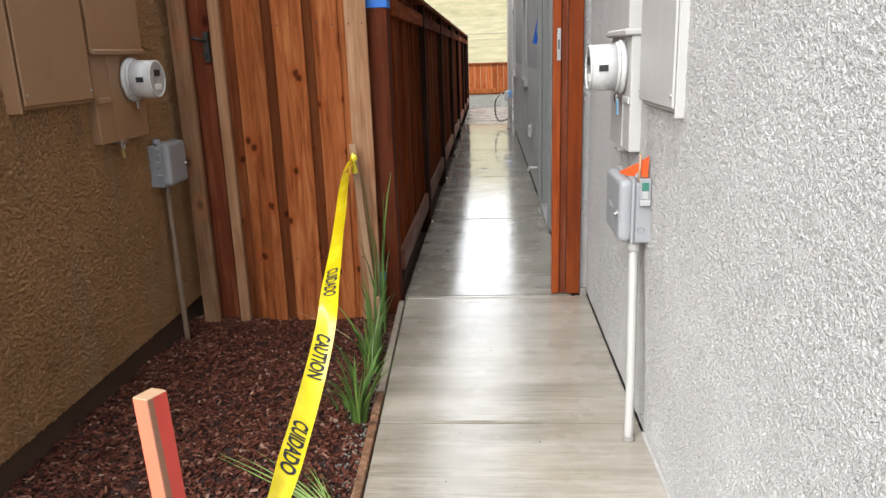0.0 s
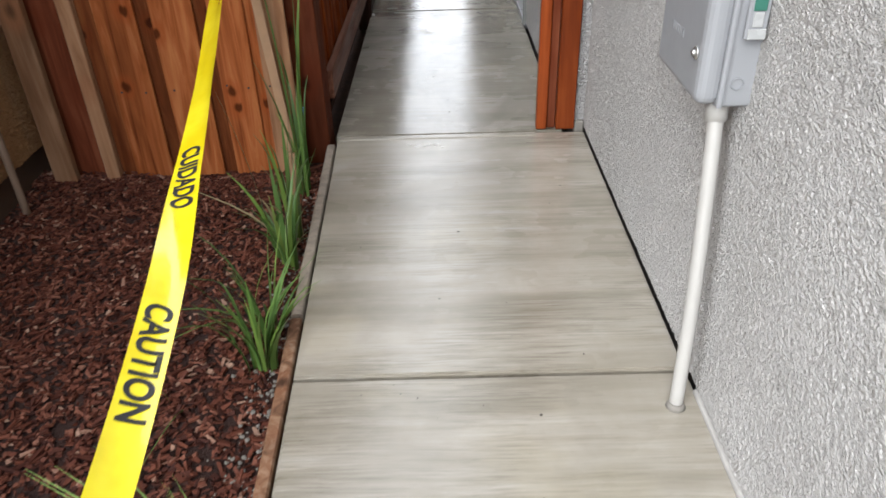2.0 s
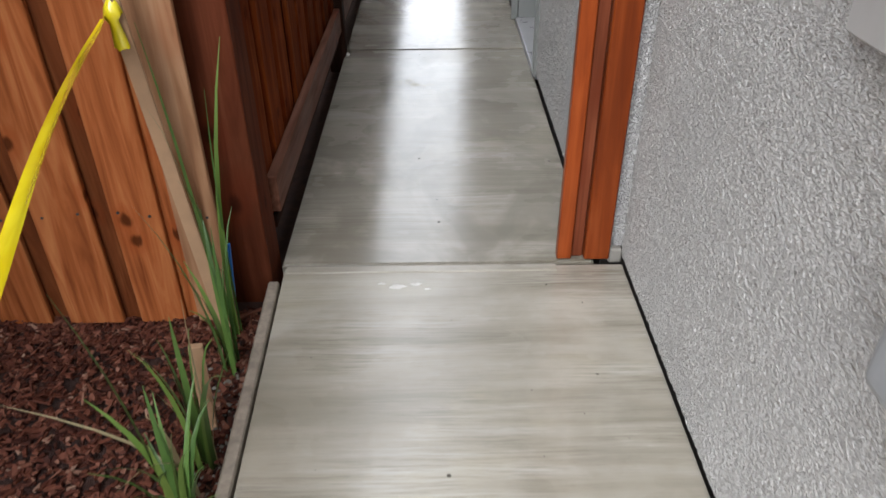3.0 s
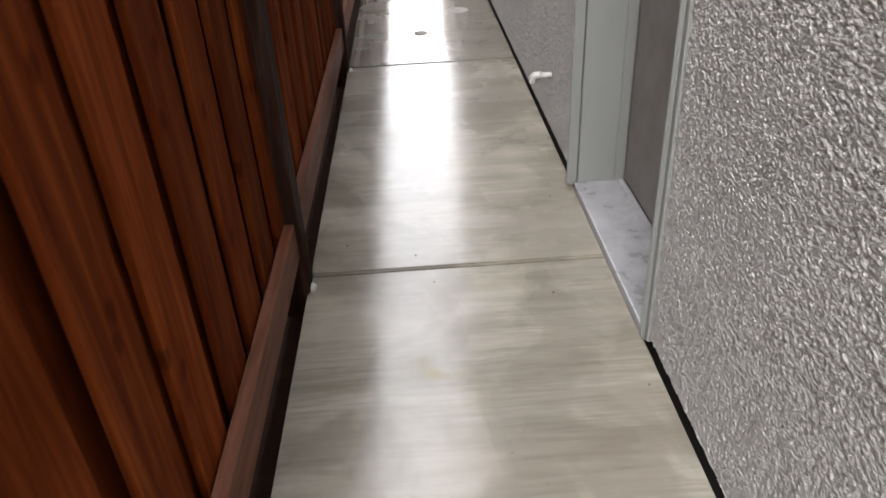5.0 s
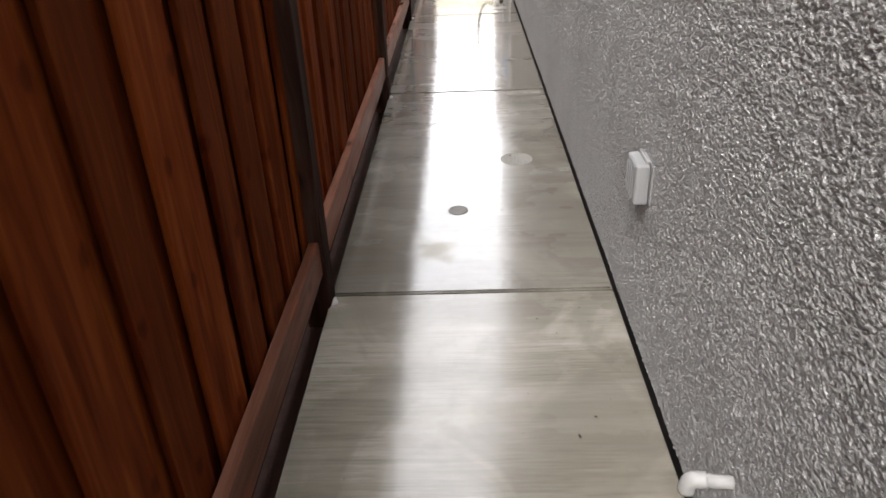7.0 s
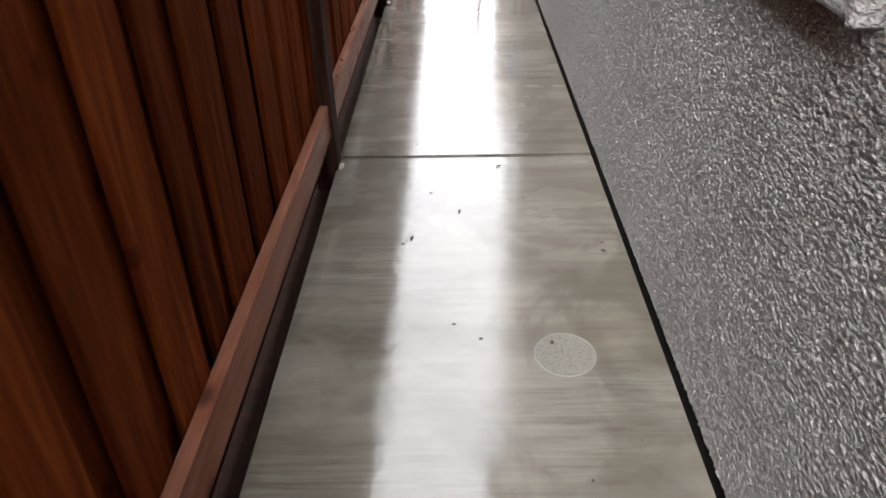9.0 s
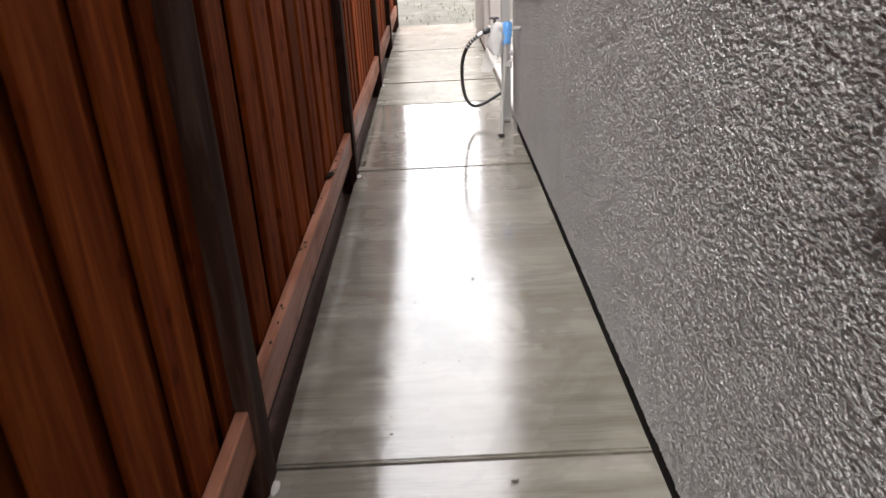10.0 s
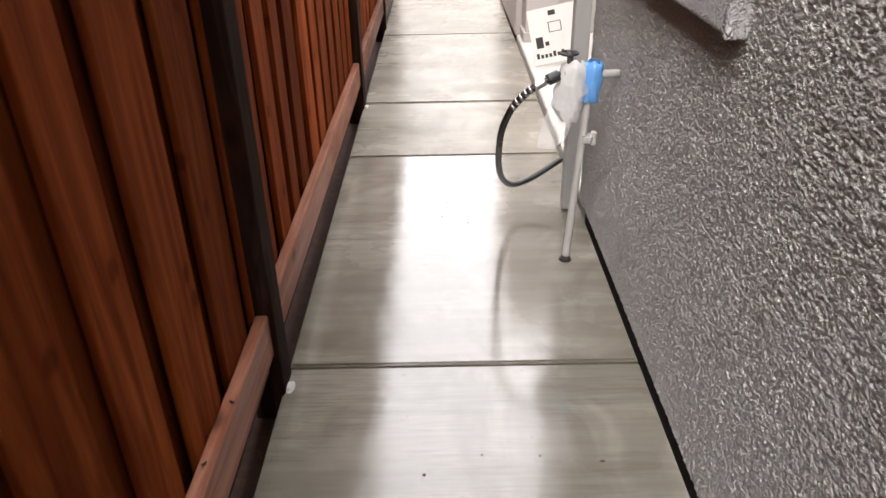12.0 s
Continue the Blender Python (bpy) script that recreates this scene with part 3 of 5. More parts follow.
def slab_bm(y0, y1, xl0, xl1, xr, top=0.0):
    bm = bmesh.new()
    g = 0.0062
    lo = [bm.verts.new(p) for p in ((xl0, y0 + g, -0.1), (xr, y0 + g, -0.1), (xr, y1 - g, -0.1), (xl1, y1 - g, -0.1))]
    hi = [bm.verts.new((v.co.x, v.co.y, top)) for v in lo]
    bm.faces.new(lo[::-1])
    bm.faces.new(hi)
    for i in range(4):
        bm.faces.new((lo[i], lo[(i + 1) % 4], hi[(i + 1) % 4], hi[i]))
    rim = [e for e in bm.edges if all(abs(v.co.z - top) < 1e-6 for v in e.verts)]
    bmesh.ops.bevel(bm, geom=rim, offset=0.007, segments=2, affect="EDGES")
    return bm


JOINTS = (-3.0, -0.4, 1.25, 3.03, 4.57, 6.655, 8.88, 11.285, 13.73, 15.31, 16.11, 17.77, 19.75)


def left_edge(y):
    return -0.258 - 0.037 * (y - 2.52) if y < 4.6 else -0.345


for ya, yb in zip(JOINTS, JOINTS[1:]):
    right = 0.738 if yb < 4.6 else 0.650
    part("slab", slab_bm(ya, yb, left_edge(ya + 0.01) if ya < 4.5 else -0.345, left_edge(yb) if yb < 4.6 else -0.345, right, 0.0 if yb < 17 else 0.004), CONCRETE_FRONT if yb < 4.6 else CONCRETE_GATE if yb < 9 else CONCRETE_TINTED if 8.8 < ya < 9 else CONCRETE if yb < 15.5 else CONCRETE_DAMP, walkway)
structure("joint_bed", box_bm(-0.25, 0.60, -3.0, 19.7, -0.13, -0.03), DARK_GAP, "dark sand under the slab joints")

part("joint_lip", box_bm(-0.325, 0.525, 4.528, 4.562, -0.01, 0.0045, 0.004, 2), CONCRETE_FRONT, walkway, "low ridge of concrete along the gate joint")


def smear_bm(x, y, rx, ry, seed):
    """A thin ragged patch of dried cement on the walk."""
    r = random.Random(seed)
    bm = bmesh.new()
    rim = [bm.verts.new((x + math.cos(a) * rx * r.uniform(0.5, 1.1), y + math.sin(a) * ry * r.uniform(0.5, 1.1), 0.0006)) for a in (2 * math.pi * i / 14 for i in range(14))]
    mid = bm.verts.new((x, y, 0.0022))
    for i in range(14):
        bm.faces.new((rim[i], rim[(i + 1) % 14], mid))
    return bm


smear = thing("cement_smear", (0.05, 4.46, 0), "thin pale smear of dried cement by the gate joint", "cement")
for i, (x, y, rx, ry) in enumerate(((0.03, 4.455, 0.030, 0.014), (0.085, 4.465, 0.024, 0.010), (-0.02, 4.47, 0.014, 0.007), (0.12, 4.44, 0.012, 0.006))):
    part("patch", smear_bm(x, y, rx, ry, i), CHALK, smear)
edging = thing("edging_board", (-0.31, 1.5, -0.09), "weathered wooden form board edging the concrete walk", "edging")


def edging_bm(ya, yb):
    bm = bmesh.new()
    n = 14
    rows = []
    for i in range(n + 1):
        y = ya + (yb - ya) * i / n
        x = left_edge(y) - 0.006
        j = 0.004 * noise.noise((y * 6, 1, 2))
        rows.append([bm.verts.new(p) for p in ((x - 0.034 + j, y, -0.12), (x - 0.034 + j, y, 0.0 + j), (x - 0.028, y, 0.006 + j), (x - 0.004, y, 0.006 + j * 0.5), (x, y, 0.0), (x, y, -0.12))])
    for a, b in zip(rows, rows[1:]):
        for k in range(5):
            bm.faces.new((a[k], b[k], b[k + 1], a[k + 1]))
    bm.faces.new(rows[0])
    bm.faces.new(rows[-1][::-1])
    bmesh.ops.recalc_face_normals(bm, faces=bm.faces[:])
    return bm


BENDER_LONG = wood("edging_along", ((0.10, 0.05, 0.03), (0.22, 0.12, 0.07), (0.34, 0.24, 0.17)), 0.7).m
part("board", edging_bm(0.9, 3.28), BENDER_LONG, edging)
part("board", edging_bm(3.30, 4.48), SMEARED, edging, "board end smeared with cement")

# ---- side fence: posts, rails and board-on-board pickets ----
rng = random.Random(4)
fence = thing("side_fence", (-0.385, 12.3, -0.09), "tall red-brown stained cedar board fence along the walk", "fence")


def board_bm(w, h, t, r):
    """A sawn board standing on the origin, its face to +x, slightly cupped, with eased edges."""
    bm = box_bm(-t, 0, -w / 2, w / 2, 0, h, 0.0025)
    cup = r.uniform(-0.003, 0.003)
    bend = r.uniform(-0.004, 0.004)
    bmesh.ops.bisect_plane(bm, geom=bm.verts[:] + bm.edges[:] + bm.faces[:], plane_co=(0, 0, h / 2), plane_no=(0, 0, 1))
    for v in bm.verts:
        v.co.x += cup * (2 * v.co.y / w) ** 2
        v.co.y += bend * math.sin(math.pi * v.co.z / h)
    return bm


BACK = [to_mesh("board", board_bm(0.225, 1.72, 0.018, rng), STAIN_RED) for _ in range(4)]
# far edges of the front boards, bay by bay; the last bays are evenly spaced
EDGES = [4.575, 4.82, 5.05, 5.28, 5.498, 5.727, 5.948, 6.173, 6.40, 6.66, 6.90, 7.13, 7.36, 7.592, 7.79, 8.045, 8.245, 8.471, 8.71,
         8.94, 9.157, 9.355, 9.56, 9.786, 9.953, 10.197, 10.42, 10.63, 10.85, 11.07, 11.22, 11.42, 11.65, 11.875, 12.15, 12.41,
         12.63, 12.86, 13.06, 13.305, 13.55, 13.76, 13.95, 14.151, 14.33, 14.534]
while EDGES[-1] < 19.7:
    EDGES.append(EDGES[-1] + rng.uniform(0.205, 0.235))
for ya, yb in zip(EDGES, EDGES[1:]):
    ya, yb = ya + 0.058, yb - 0.016
    me = to_mesh("board", board_bm(yb - ya, 1.72, 0.019, rng), STAIN_RED)
    place("board", me, fence, pose(-0.382 + rng.uniform(-0.003, 0.001), (ya + yb) / 2, 0.06, 0, rng.uniform(-0.2, 0.2), 0))
    place("board", rng.choice(BACK), fence, pose(-0.4125, yb + 0.045 + rng.uniform(-0.004, 0.004), 0.06))
POSTS = (6.60, 8.85, 11.23, 13.66, 16.07, 18.0, 19.9)
POST_MESH = to_mesh("post", box_bm(-0.09, 0, -0.045, 0.045, 0, 1.88, 0.003), STAIN_DARK)
for y in POSTS:
    place("post", POST_MESH, fence, pose(-0.335, y, -0.09, 0, 0, rng.uniform(-1, 1)))
ends = (4.64,) + POSTS
RAIL_TURN = pose(0, 0, 0, -90, 0, 0)


def rail_mesh(length, w, h, mat):
    """A rail along y, made along z so that its grain runs lengthways."""
    return to_mesh("rail", box_bm(-w, 0, -h, 0, 0, length, 0.004), mat)


for a, b in zip(ends, ends[1:]):
    n = (b - 0.046) - (a + 0.046)
    place("rail", rail_mesh(n, 0.033, 0.126, STAIN_RAIL), fence, pose(-0.348, a + 0.046, 0.132 + rng.uniform(-0.003, 0.003)) @ RAIL_TURN)
    # added dark strip stands in for the shaded gap below the rail
    tagged(place("kickboard", rail_mesh(n, 0.020, 0.042, STAIN_DARK), fence, pose(-0.368, a + 0.046, 0.072) @ RAIL_TURN), "narrow strip under the bottom rail, coloured dark as the shaded gap")
    place("rail", rail_mesh(n, 0.040, 0.092, STAIN_RED), fence, pose(-0.343, a + 0.046, 1.62) @ RAIL_TURN)
    place("cap_rail", rail_mesh(b - a - 0.004, 0.14, 0.036, STAIN_RED), fence, pose(-0.325, a, 1.786) @ RAIL_TURN)
for y in POSTS[:5]:
    bm = bmesh.new()
    bmesh.ops.create_icosphere(bm, subdivisions=2, radius=0.02)
    for v in bm.verts:
        v.co *= 1 + 0.5 * noise.noise(v.co * 60 + Vector((y, 0, 0)))
        v.co = Vector((v.co.x * 0.6, v.co.y * 1.4, v.co.z * 0.35))
    bm.transform(Matrix.Translation((-0.327, y - 0.02, 0.002)))
    part("mortar_dab", bm, SPLASH, fence, "dab of pale cement at the foot of the post")
part("end_post", box_bm(-0.515, -0.362, 4.50, 4.64, -0.09, 1.95, 0.004), POST_BROWN, fence, "thick brown-stained end post")
wrap = part("tape_wrap", merge(box_bm(-0.519, -0.358, 4.496, 4.644, 1.655, 1.76, 0.003)), BLUE_TAPE, fence, "crumpled blue masking tape round the post")

# ---- front fence return between the houses ----
front = thing("front_fence", (-1.0, 4.44, -0.09), "raw and red cedar boards closing the side yard", "fence")
FRONT_BOARDS = ((-1.215, 0.13, 4.418, "r"), (-1.095, 0.155, 4.398, "c"), (-0.99, 0.13, 4.42, "r"), (-0.882, 0.163, 4.398, "c"),
                (-0.773, 0.13, 4.42, "r"), (-0.680, 0.135, 4.398, "c"), (-0.595, 0.10, 4.42, "c"), (-0.517, 0.115, 4.400, "t"))
for x, w, yy, kind in FRONT_BOARDS:
    me = to_mesh("board", board_bm(w, 2.0, 0.019, rng), {"r": CEDAR_RED, "c": CEDAR, "t": TAN_WOOD}[kind])
    place("board", me, front, pose(x, yy, -0.08, 0, 0, -90 + rng.uniform(-1, 1)))
for z in (0.25, 1.55):
    part("rail", box_bm(-1.30, -0.52, 4.442, 4.48, z, z + 0.09, 0.003), CEDAR_RED, front)
NAIL = to_mesh("nail", cyl_bm((0, -0.0025, 0), (0, 0.004, 0), 0.0042, 8), PLASTIC_DARK)
for x, w, yy, kind in FRONT_BOARDS:
    for z in (0.30, 1.58):
        for d in (-0.32, 0.30):
            if yy < 4.41:
                place("nail", NAIL, front, pose(x + d * w, yy - 0.001, z + rng.uniform(-0.012, 0.012)))
part("post", box_bm(-1.435, -1.312, 4.42, 4.51, -0.09, 2.0, 0.004), POST_BROWN, front, "brown-stained gate post")
part("jamb", box_bm(-1.500, -1.408, 4.345, 4.385, -0.09, 2.0, 0.004), TAN_WOOD, front, "pale new wooden jamb")
part("stop", box_bm(-1.294, -1.238, 4.375, 4.416, -0.09, 2.0, 0.004), TAN_WOOD, front, "pale weathered wooden stop")
latch = part("latch", merge(box_bm(-1.345, -1.315, 4.40, 4.42, 1.40, 1.56, 0.002), cyl_bm((-1.33, 4.405, 1.51), (-1.39, 4.36, 1.53), 0.008, 10), cyl_bm((-1.34, 4.40, 1.44), (-1.34, 4.385, 1.44), 0.012, 10)), PLASTIC_DARK, front, "black iron gate latch")

# ---- gate jamb against the grey house ----
gate = thing("gate_jamb", (0.61, 4.6, 0.0), "orange-stained wooden gate jamb fixed to the stucco wall", "gate jamb")
part("stop", box_bm(0.532, 0.577, 4.585, 4.620, 0.004, 2.0, 0.003), GATE_ORANGE, gate)
part("post", box_bm(0.579, 0.615, 4.60, 4.635, 0.004, 2.0, 0.003), POST_BROWN, gate, "dark brown recessed strip")
part("jamb", box_bm(0.617, 0.697, 4.578, 4.618, 0.004, 2.0, 0.004), GATE_ORANGE, gate)
part("strike_slot", box_bm(0.559, 0.567, 4.5795, 4.5812, 1.41, 1.46), PLASTIC_DARK, gate, "dark latch slot in the strike")
part("mortar_foot", box_bm(0.699, 0.742, 4.590, 4.619, -0.02, 0.034, 0.006), FOOTING, gate, "rough mortar at the foot of the jamb")
part("strike", merge(box_bm(0.553, 0.574, 4.581, 4.585, 1.35, 1.52, 0.001), cyl_bm((0.563, 4.578, 1.49), (0.563, 4.584, 1.49), 0.005, 8), cyl_bm((0.563, 4.578, 1.38), (0.563, 4.584, 1.38), 0.005, 8)), STEEL, gate, "galvanised strike plate")

# ---- side door in its recess ----
door = thing("door_1", (0.84, 6.69, 0.02), "closed plain taupe house door in a grey painted frame", "door", kind="structure")
part("leaf", box_bm(0.842, 0.882, DOOR_Y0 + 0.035, DOOR_Y1 - 0.035, 0.032, 2.02, 0.003), DOOR_TAUPE, door)
for s, ye in ((1, DOOR_Y0), (-1, DOOR_Y1)):
    y_in = ye + s * 0.032
    y_out = ye - s * 0.045
    lo, hi = sorted((ye + s * 0.001, y_in))
    part("jamb", box_bm(0.66, 0.90, lo, hi, 0.02, DOOR_TOP, 0.003), TRIM_GREY, door)
    lo, hi = sorted((ye + s * 0.012, ye - s * 0.012))
    out = 0.645 if s == 1 else 0.632
    part("casing", box_bm(out, 0.684, lo, hi, 0.012, DOOR_TOP + 0.05, 0.006, 2), TRIM_GREY, door)
    lo, hi = sorted((ye + s * 0.012, ye + s * 0.026))
    part("bead", box_bm(out - 0.010 if s == 1 else 0.618, 0.658, lo, hi, 0.012, DOOR_TOP, 0.004), TRIM_GREY, door)
    lo, hi = sorted((y_in + s * 0.001, y_in + s * 0.012))
    part("weatherstrip", box_bm(0.80, 0.838, lo, hi, 0.03, DOOR_TOP - 0.04, 0.003), TRIM_GREY, door)
part("head", box_bm(0.66, 0.90, DOOR_Y0, DOOR_Y1, DOOR_TOP - 0.034, DOOR_TOP - 0.006, 0.003), TRIM_GREY, door)
part("head_casing", box_bm(0.632, 0.684, DOOR_Y0 - 0.012, DOOR_Y1 + 0.012, DOOR_TOP + 0.052, DOOR_TOP + 0.10, 0.006), TRIM_GREY, door)
sill = part("threshold", merge(box_bm(0.645, 0.845, DOOR_Y0 + 0.034, DOOR_Y1 - 0.034, -0.02, 0.027, 0.006, 2), box_bm(0.81, 0.838, DOOR_Y0 + 0.04, DOOR_Y1 - 0.04, 0.025, 0.034, 0.004)), SILL_METAL, door, "scuffed metal threshold")
part("threshold_block", box_bm(0.69, 0.90, DOOR_Y0, DOOR_Y1, -0.14, -0.02), DARK_GAP, door)
# unseen dark backing added behind the closed leaf to keep light out
room_dark = structure("dark_door_backing", box_bm(0.95, 1.0, DOOR_Y0 - 0.1, DOOR_Y1 + 0.1, 0, 2.2), DARK_GAP)

tape_flag = thing("tape_flag", (0.62, 7.2, 1.5), "strip of blue masking tape hanging from the door casing", "tape")


def ribbon_bm(rows, thick=0.0):
    """A ribbon through pairs of points."""
    bm = bmesh.new()
    vs = [(bm.verts.new(a), bm.verts.new(b)) for a, b in rows]
    for p, q in zip(vs, vs[1:]):
        bm.faces.new((p[0], p[1], q[1], q[0])).smooth = True
    if thick:
        bmesh.ops.solidify(bm, geom=bm.faces[:], thickness=thick)
    return bm


part("strip", ribbon_bm([((0.628, 7.22, 1.74), (0.628, 7.245, 1.74)), ((0.618, 7.20, 1.68), (0.624, 7.245, 1.68)), ((0.60, 7.20, 1.60), (0.615, 7.25, 1.58)), ((0.585, 7.19, 1.52), (0.625, 7.26, 1.50)), ((0.575, 7.19, 1.47), (0.612, 7.25, 1.46))], 0.0015), BLUE_TAPE, tape_flag)

# ---- windows with stuccoed surrounds ----
for i, (wa, wb) in enumerate(WIN):
    win = thing("window_%d" % (i + 1), (0.70, (wa + wb) / 2, WIN_Z0), "white vinyl window in a stuccoed surround", "window", kind="structure")
    sill_p = part("window_sill", box_bm(0.615, WALL_FAR - 0.001, wa - 0.045, wb + 0.05, 0.985, WIN_Z0 - 0.002, 0.008, 2), STUCCO_GREY, win, "projecting stuccoed sill")
    part("end_cap", box_bm(0.612, WALL_FAR - 0.001, wa - 0.062, wa - 0.0465, 0.98, WIN_Z0 + 0.0, 0.003), STUCCO_GREY, sill_p)
    for ya, yb in ((wa - 0.085, wa - 0.002), (wb + 0.002, wb + 0.085)):
        part("surround", box_bm(0.632, WALL_FAR - 0.002, ya, yb, WIN_Z0 + 0.002, WIN_Z1 + 0.09, 0.006), STUCCO_GREY, win)
    part("surround", box_bm(0.632, WALL_FAR - 0.002, wa, wb, WIN_Z1 + 0.002, WIN_Z1 + 0.09, 0.006), STUCCO_GREY, win)
    fr = merge(*[box_bm(0.70, 0.76, a, b, c, d, 0.004) for a, b, c, d in ((wa + 0.002, wa + 0.05, WIN_Z0 + 0.003, WIN_Z1 - 0.003), (wb - 0.05, wb - 0.002, WIN_Z0 + 0.003, WIN_Z1 - 0.003),
                                                                     (wa + 0.051, wb - 0.051, WIN_Z0 + 0.003, WIN_Z0 + 0.05), (wa + 0.051, wb - 0.051, WIN_Z1 - 0.05, WIN_Z1 - 0.003), (wa + 0.051, wb - 0.051, 1.54, 1.585))])
    part("window_frame", fr, PVC, win, "white vinyl frame")
    part("pane", box_bm(0.728, 0.734, wa + 0.052, wb - 0.052, WIN_Z0 + 0.052, 1.538), GLASS, win)
    part("pane", box_bm(0.728, 0.734, wa + 0.052, wb - 0.052, 1.587, WIN_Z1 - 0.052), GLASS, win)

# ---- far cross fence, wire fence ----
cross = thing("rear_fence", (2.0, 26.0, 0.0), "low orange-brown cedar fence across the back yard", "fence")
REAR_BOARD = to_mesh("board", board_bm(0.189, 1.0, 0.02, rng), wood("new_orange_cedar", ((0.17, 0.040, 0.012), (0.29, 0.080, 0.024), (0.37, 0.12, 0.042)), 0.6, spec=0.05, tints=(0.7, 0.95, 1.2)).m)
for i in range(-16, 26):
    place("board", REAR_BOARD, cross, pose(0.4 + i * 0.195, 26.0, 0.0, 0, 0, -90))
part("rail", box_bm(-3.0, 5.6, 25.94, 25.98, 1.0, 1.06, 0.003), CEDAR_RED, cross)
part("rail", box_bm(-3.0, 5.6, 25.94, 25.98, 0.04, 0.20, 0.003), CEDAR, cross)
wire = thing("wire_fence", (0, 31, 0.5), "thin wire fence along the grassy slope", "fence")
for x in (-2.0, -0.75, 3.2):
    part("post", cyl_bm((x, 31, 0.3), (x, 31, 2.16), 0.035, 8), WIRE, wire)
for z in (1.62, 1.9, 2.12):
    part("wire", cyl_bm((-4, 31, z), (5, 31, z), 0.012 if z > 2 else 0.005, 6), WIRE, wire)


# ---- electric service equipment on both houses ----
def meter(parent, c, s):
    """A round plug-in meter; its axis runs along x, outwards by s, from the point c."""
    x, y, z = c
    ring = part("sealing_ring", merge(cyl_bm((x, y, z), (x + s * 0.022, y, z), 0.101, 40, None, 0.004), cyl_bm((x + s * 0.02, y, z), (x + s * 0.034, y, z), 0.095, 40, None, 0.004)), METER_WHITE, parent)
    body = part("meter_body", merge(cyl_bm((x + s * 0.03, y, z), (x + s * 0.128, y, z), 0.088, 40, 0.085, 0.003)), METER_WHITE, parent)
    part("face", cyl_bm((x + s * 0.127, y, z), (x + s * 0.1315, y, z), 0.076, 40, None, 0.001), METER_FACE, parent, "grey meter face")
    part("rim", tube_bm([Vector((x + s * 0.131, y + 0.081 * math.cos(a), z + 0.081 * math.sin(a))) for a in np.linspace(0, 2 * math.pi, 41)], 0.005, 8), METER_WHITE, parent)
    part("display", box_bm(min(x + s * 0.131, x + s * 0.135), max(x + s * 0.131, x + s * 0.135), y - 0.028, y + 0.03, z + 0.012, z + 0.042, 0.001), PLASTIC_DARK, parent, "dark display window")
    part("label", box_bm(min(x + s * 0.131, x + s * 0.134), max(x + s * 0.131, x + s * 0.134), y - 0.035, y + 0.035, z - 0.05, z - 0.022, 0.001), TAG_WHITE, parent)
    part("side_label", box_bm(min(x + s * 0.070, x + s * 0.105), max(x + s * 0.070, x + s * 0.105), y - 0.0905, y - 0.083, z - 0.012, z + 0.012, 0.001), PLASTIC_DARK, parent, "small black side label")
    part("seal", merge(box_bm(min(x + s * 0.02, x + s * 0.03), max(x + s * 0.02, x + s * 0.03), y - 0.012, y + 0.012, z - 0.135, z - 0.098, 0.002)), STEEL, parent, "wire seal hanging below the ring")


def service(wall_x, s, y_panel, y_sock, zb, paint, patch, name, deep):
    """Panel and meter socket on a wall; s is +1 if the wall faces +x."""
    def bx(d0, d1, *rest, bevel=0.004):
        a, b = wall_x + s * d0, wall_x + s * d1
        return box_bm(min(a, b), max(a, b), *rest, bevel)
    pa, pb = y_panel
    panel = thing("breaker_panel", (wall_x, pa, zb), "%s painted steel breaker panel with closed door on stucco" % name, "electric panel")
    part("body", bx(-0.004, deep, pa, pb, zb - 0.0, 2.15), paint, panel)
    dr = part("door", bx(deep + 0.001, deep + 0.012, pa + 0.012, pb - 0.004, zb + 0.012, 2.10, bevel=0.005), paint, panel)
    for z in (zb + 0.05, zb + 0.5):
        part("screw", cyl_bm((wall_x + s * (deep + 0.011), pa + 0.03, z), (wall_x + s * (deep + 0.016), pa + 0.03, z), 0.006, 10), STEEL, dr)
        part("screw", cyl_bm((wall_x + s * (deep + 0.011), pb - 0.02, z), (wall_x + s * (deep + 0.016), pb - 0.02, z), 0.006, 10), STEEL, dr)
    part("drip_hem", bx(0.0, deep + 0.008, pa - 0.012, pa - 0.001, zb - 0.012, 2.15, bevel=0.003), paint, panel)
    part("patch", bx(-0.004, 0.008, pa + 0.02, pb - 0.02, zb - 0.19, zb - 0.004, bevel=0.003), patch, panel, "smooth patch of render below the panel")
    sa, sb = y_sock
    sock = thing("meter_socket", (wall_x, sa, zb - 0.17), "%s painted meter socket with a round white meter" % name, "electric meter")
    part("body", bx(-0.004, 0.050, sa, sb, zb - 0.19, 1.45), paint, sock)
    part("upper_cover", bx(-0.004, 0.064, sa - 0.006, sb + 0.006, 1.47, 2.15), paint, sock)
    part("ledge", bx(-0.004, 0.076, sa - 0.010, sb + 0.010, 1.448, 1.473, bevel=0.006), paint, sock)
    part("seam", bx(0.050, 0.054, sa + 0.135, sa + 0.143, zb - 0.18, 1.44, bevel=0.001), paint, sock)
    part("flange", bx(0.05, 0.058, sa + 0.005, sa + 0.12, zb - 0.012, zb + 0.012, bevel=0.002), paint, sock)
    part("hasp", bx(0.0, 0.07, sa + 0.14, sa + 0.20, zb - 0.20, zb - 0.189, bevel=0.002), STEEL, sock)
    return panel, sock


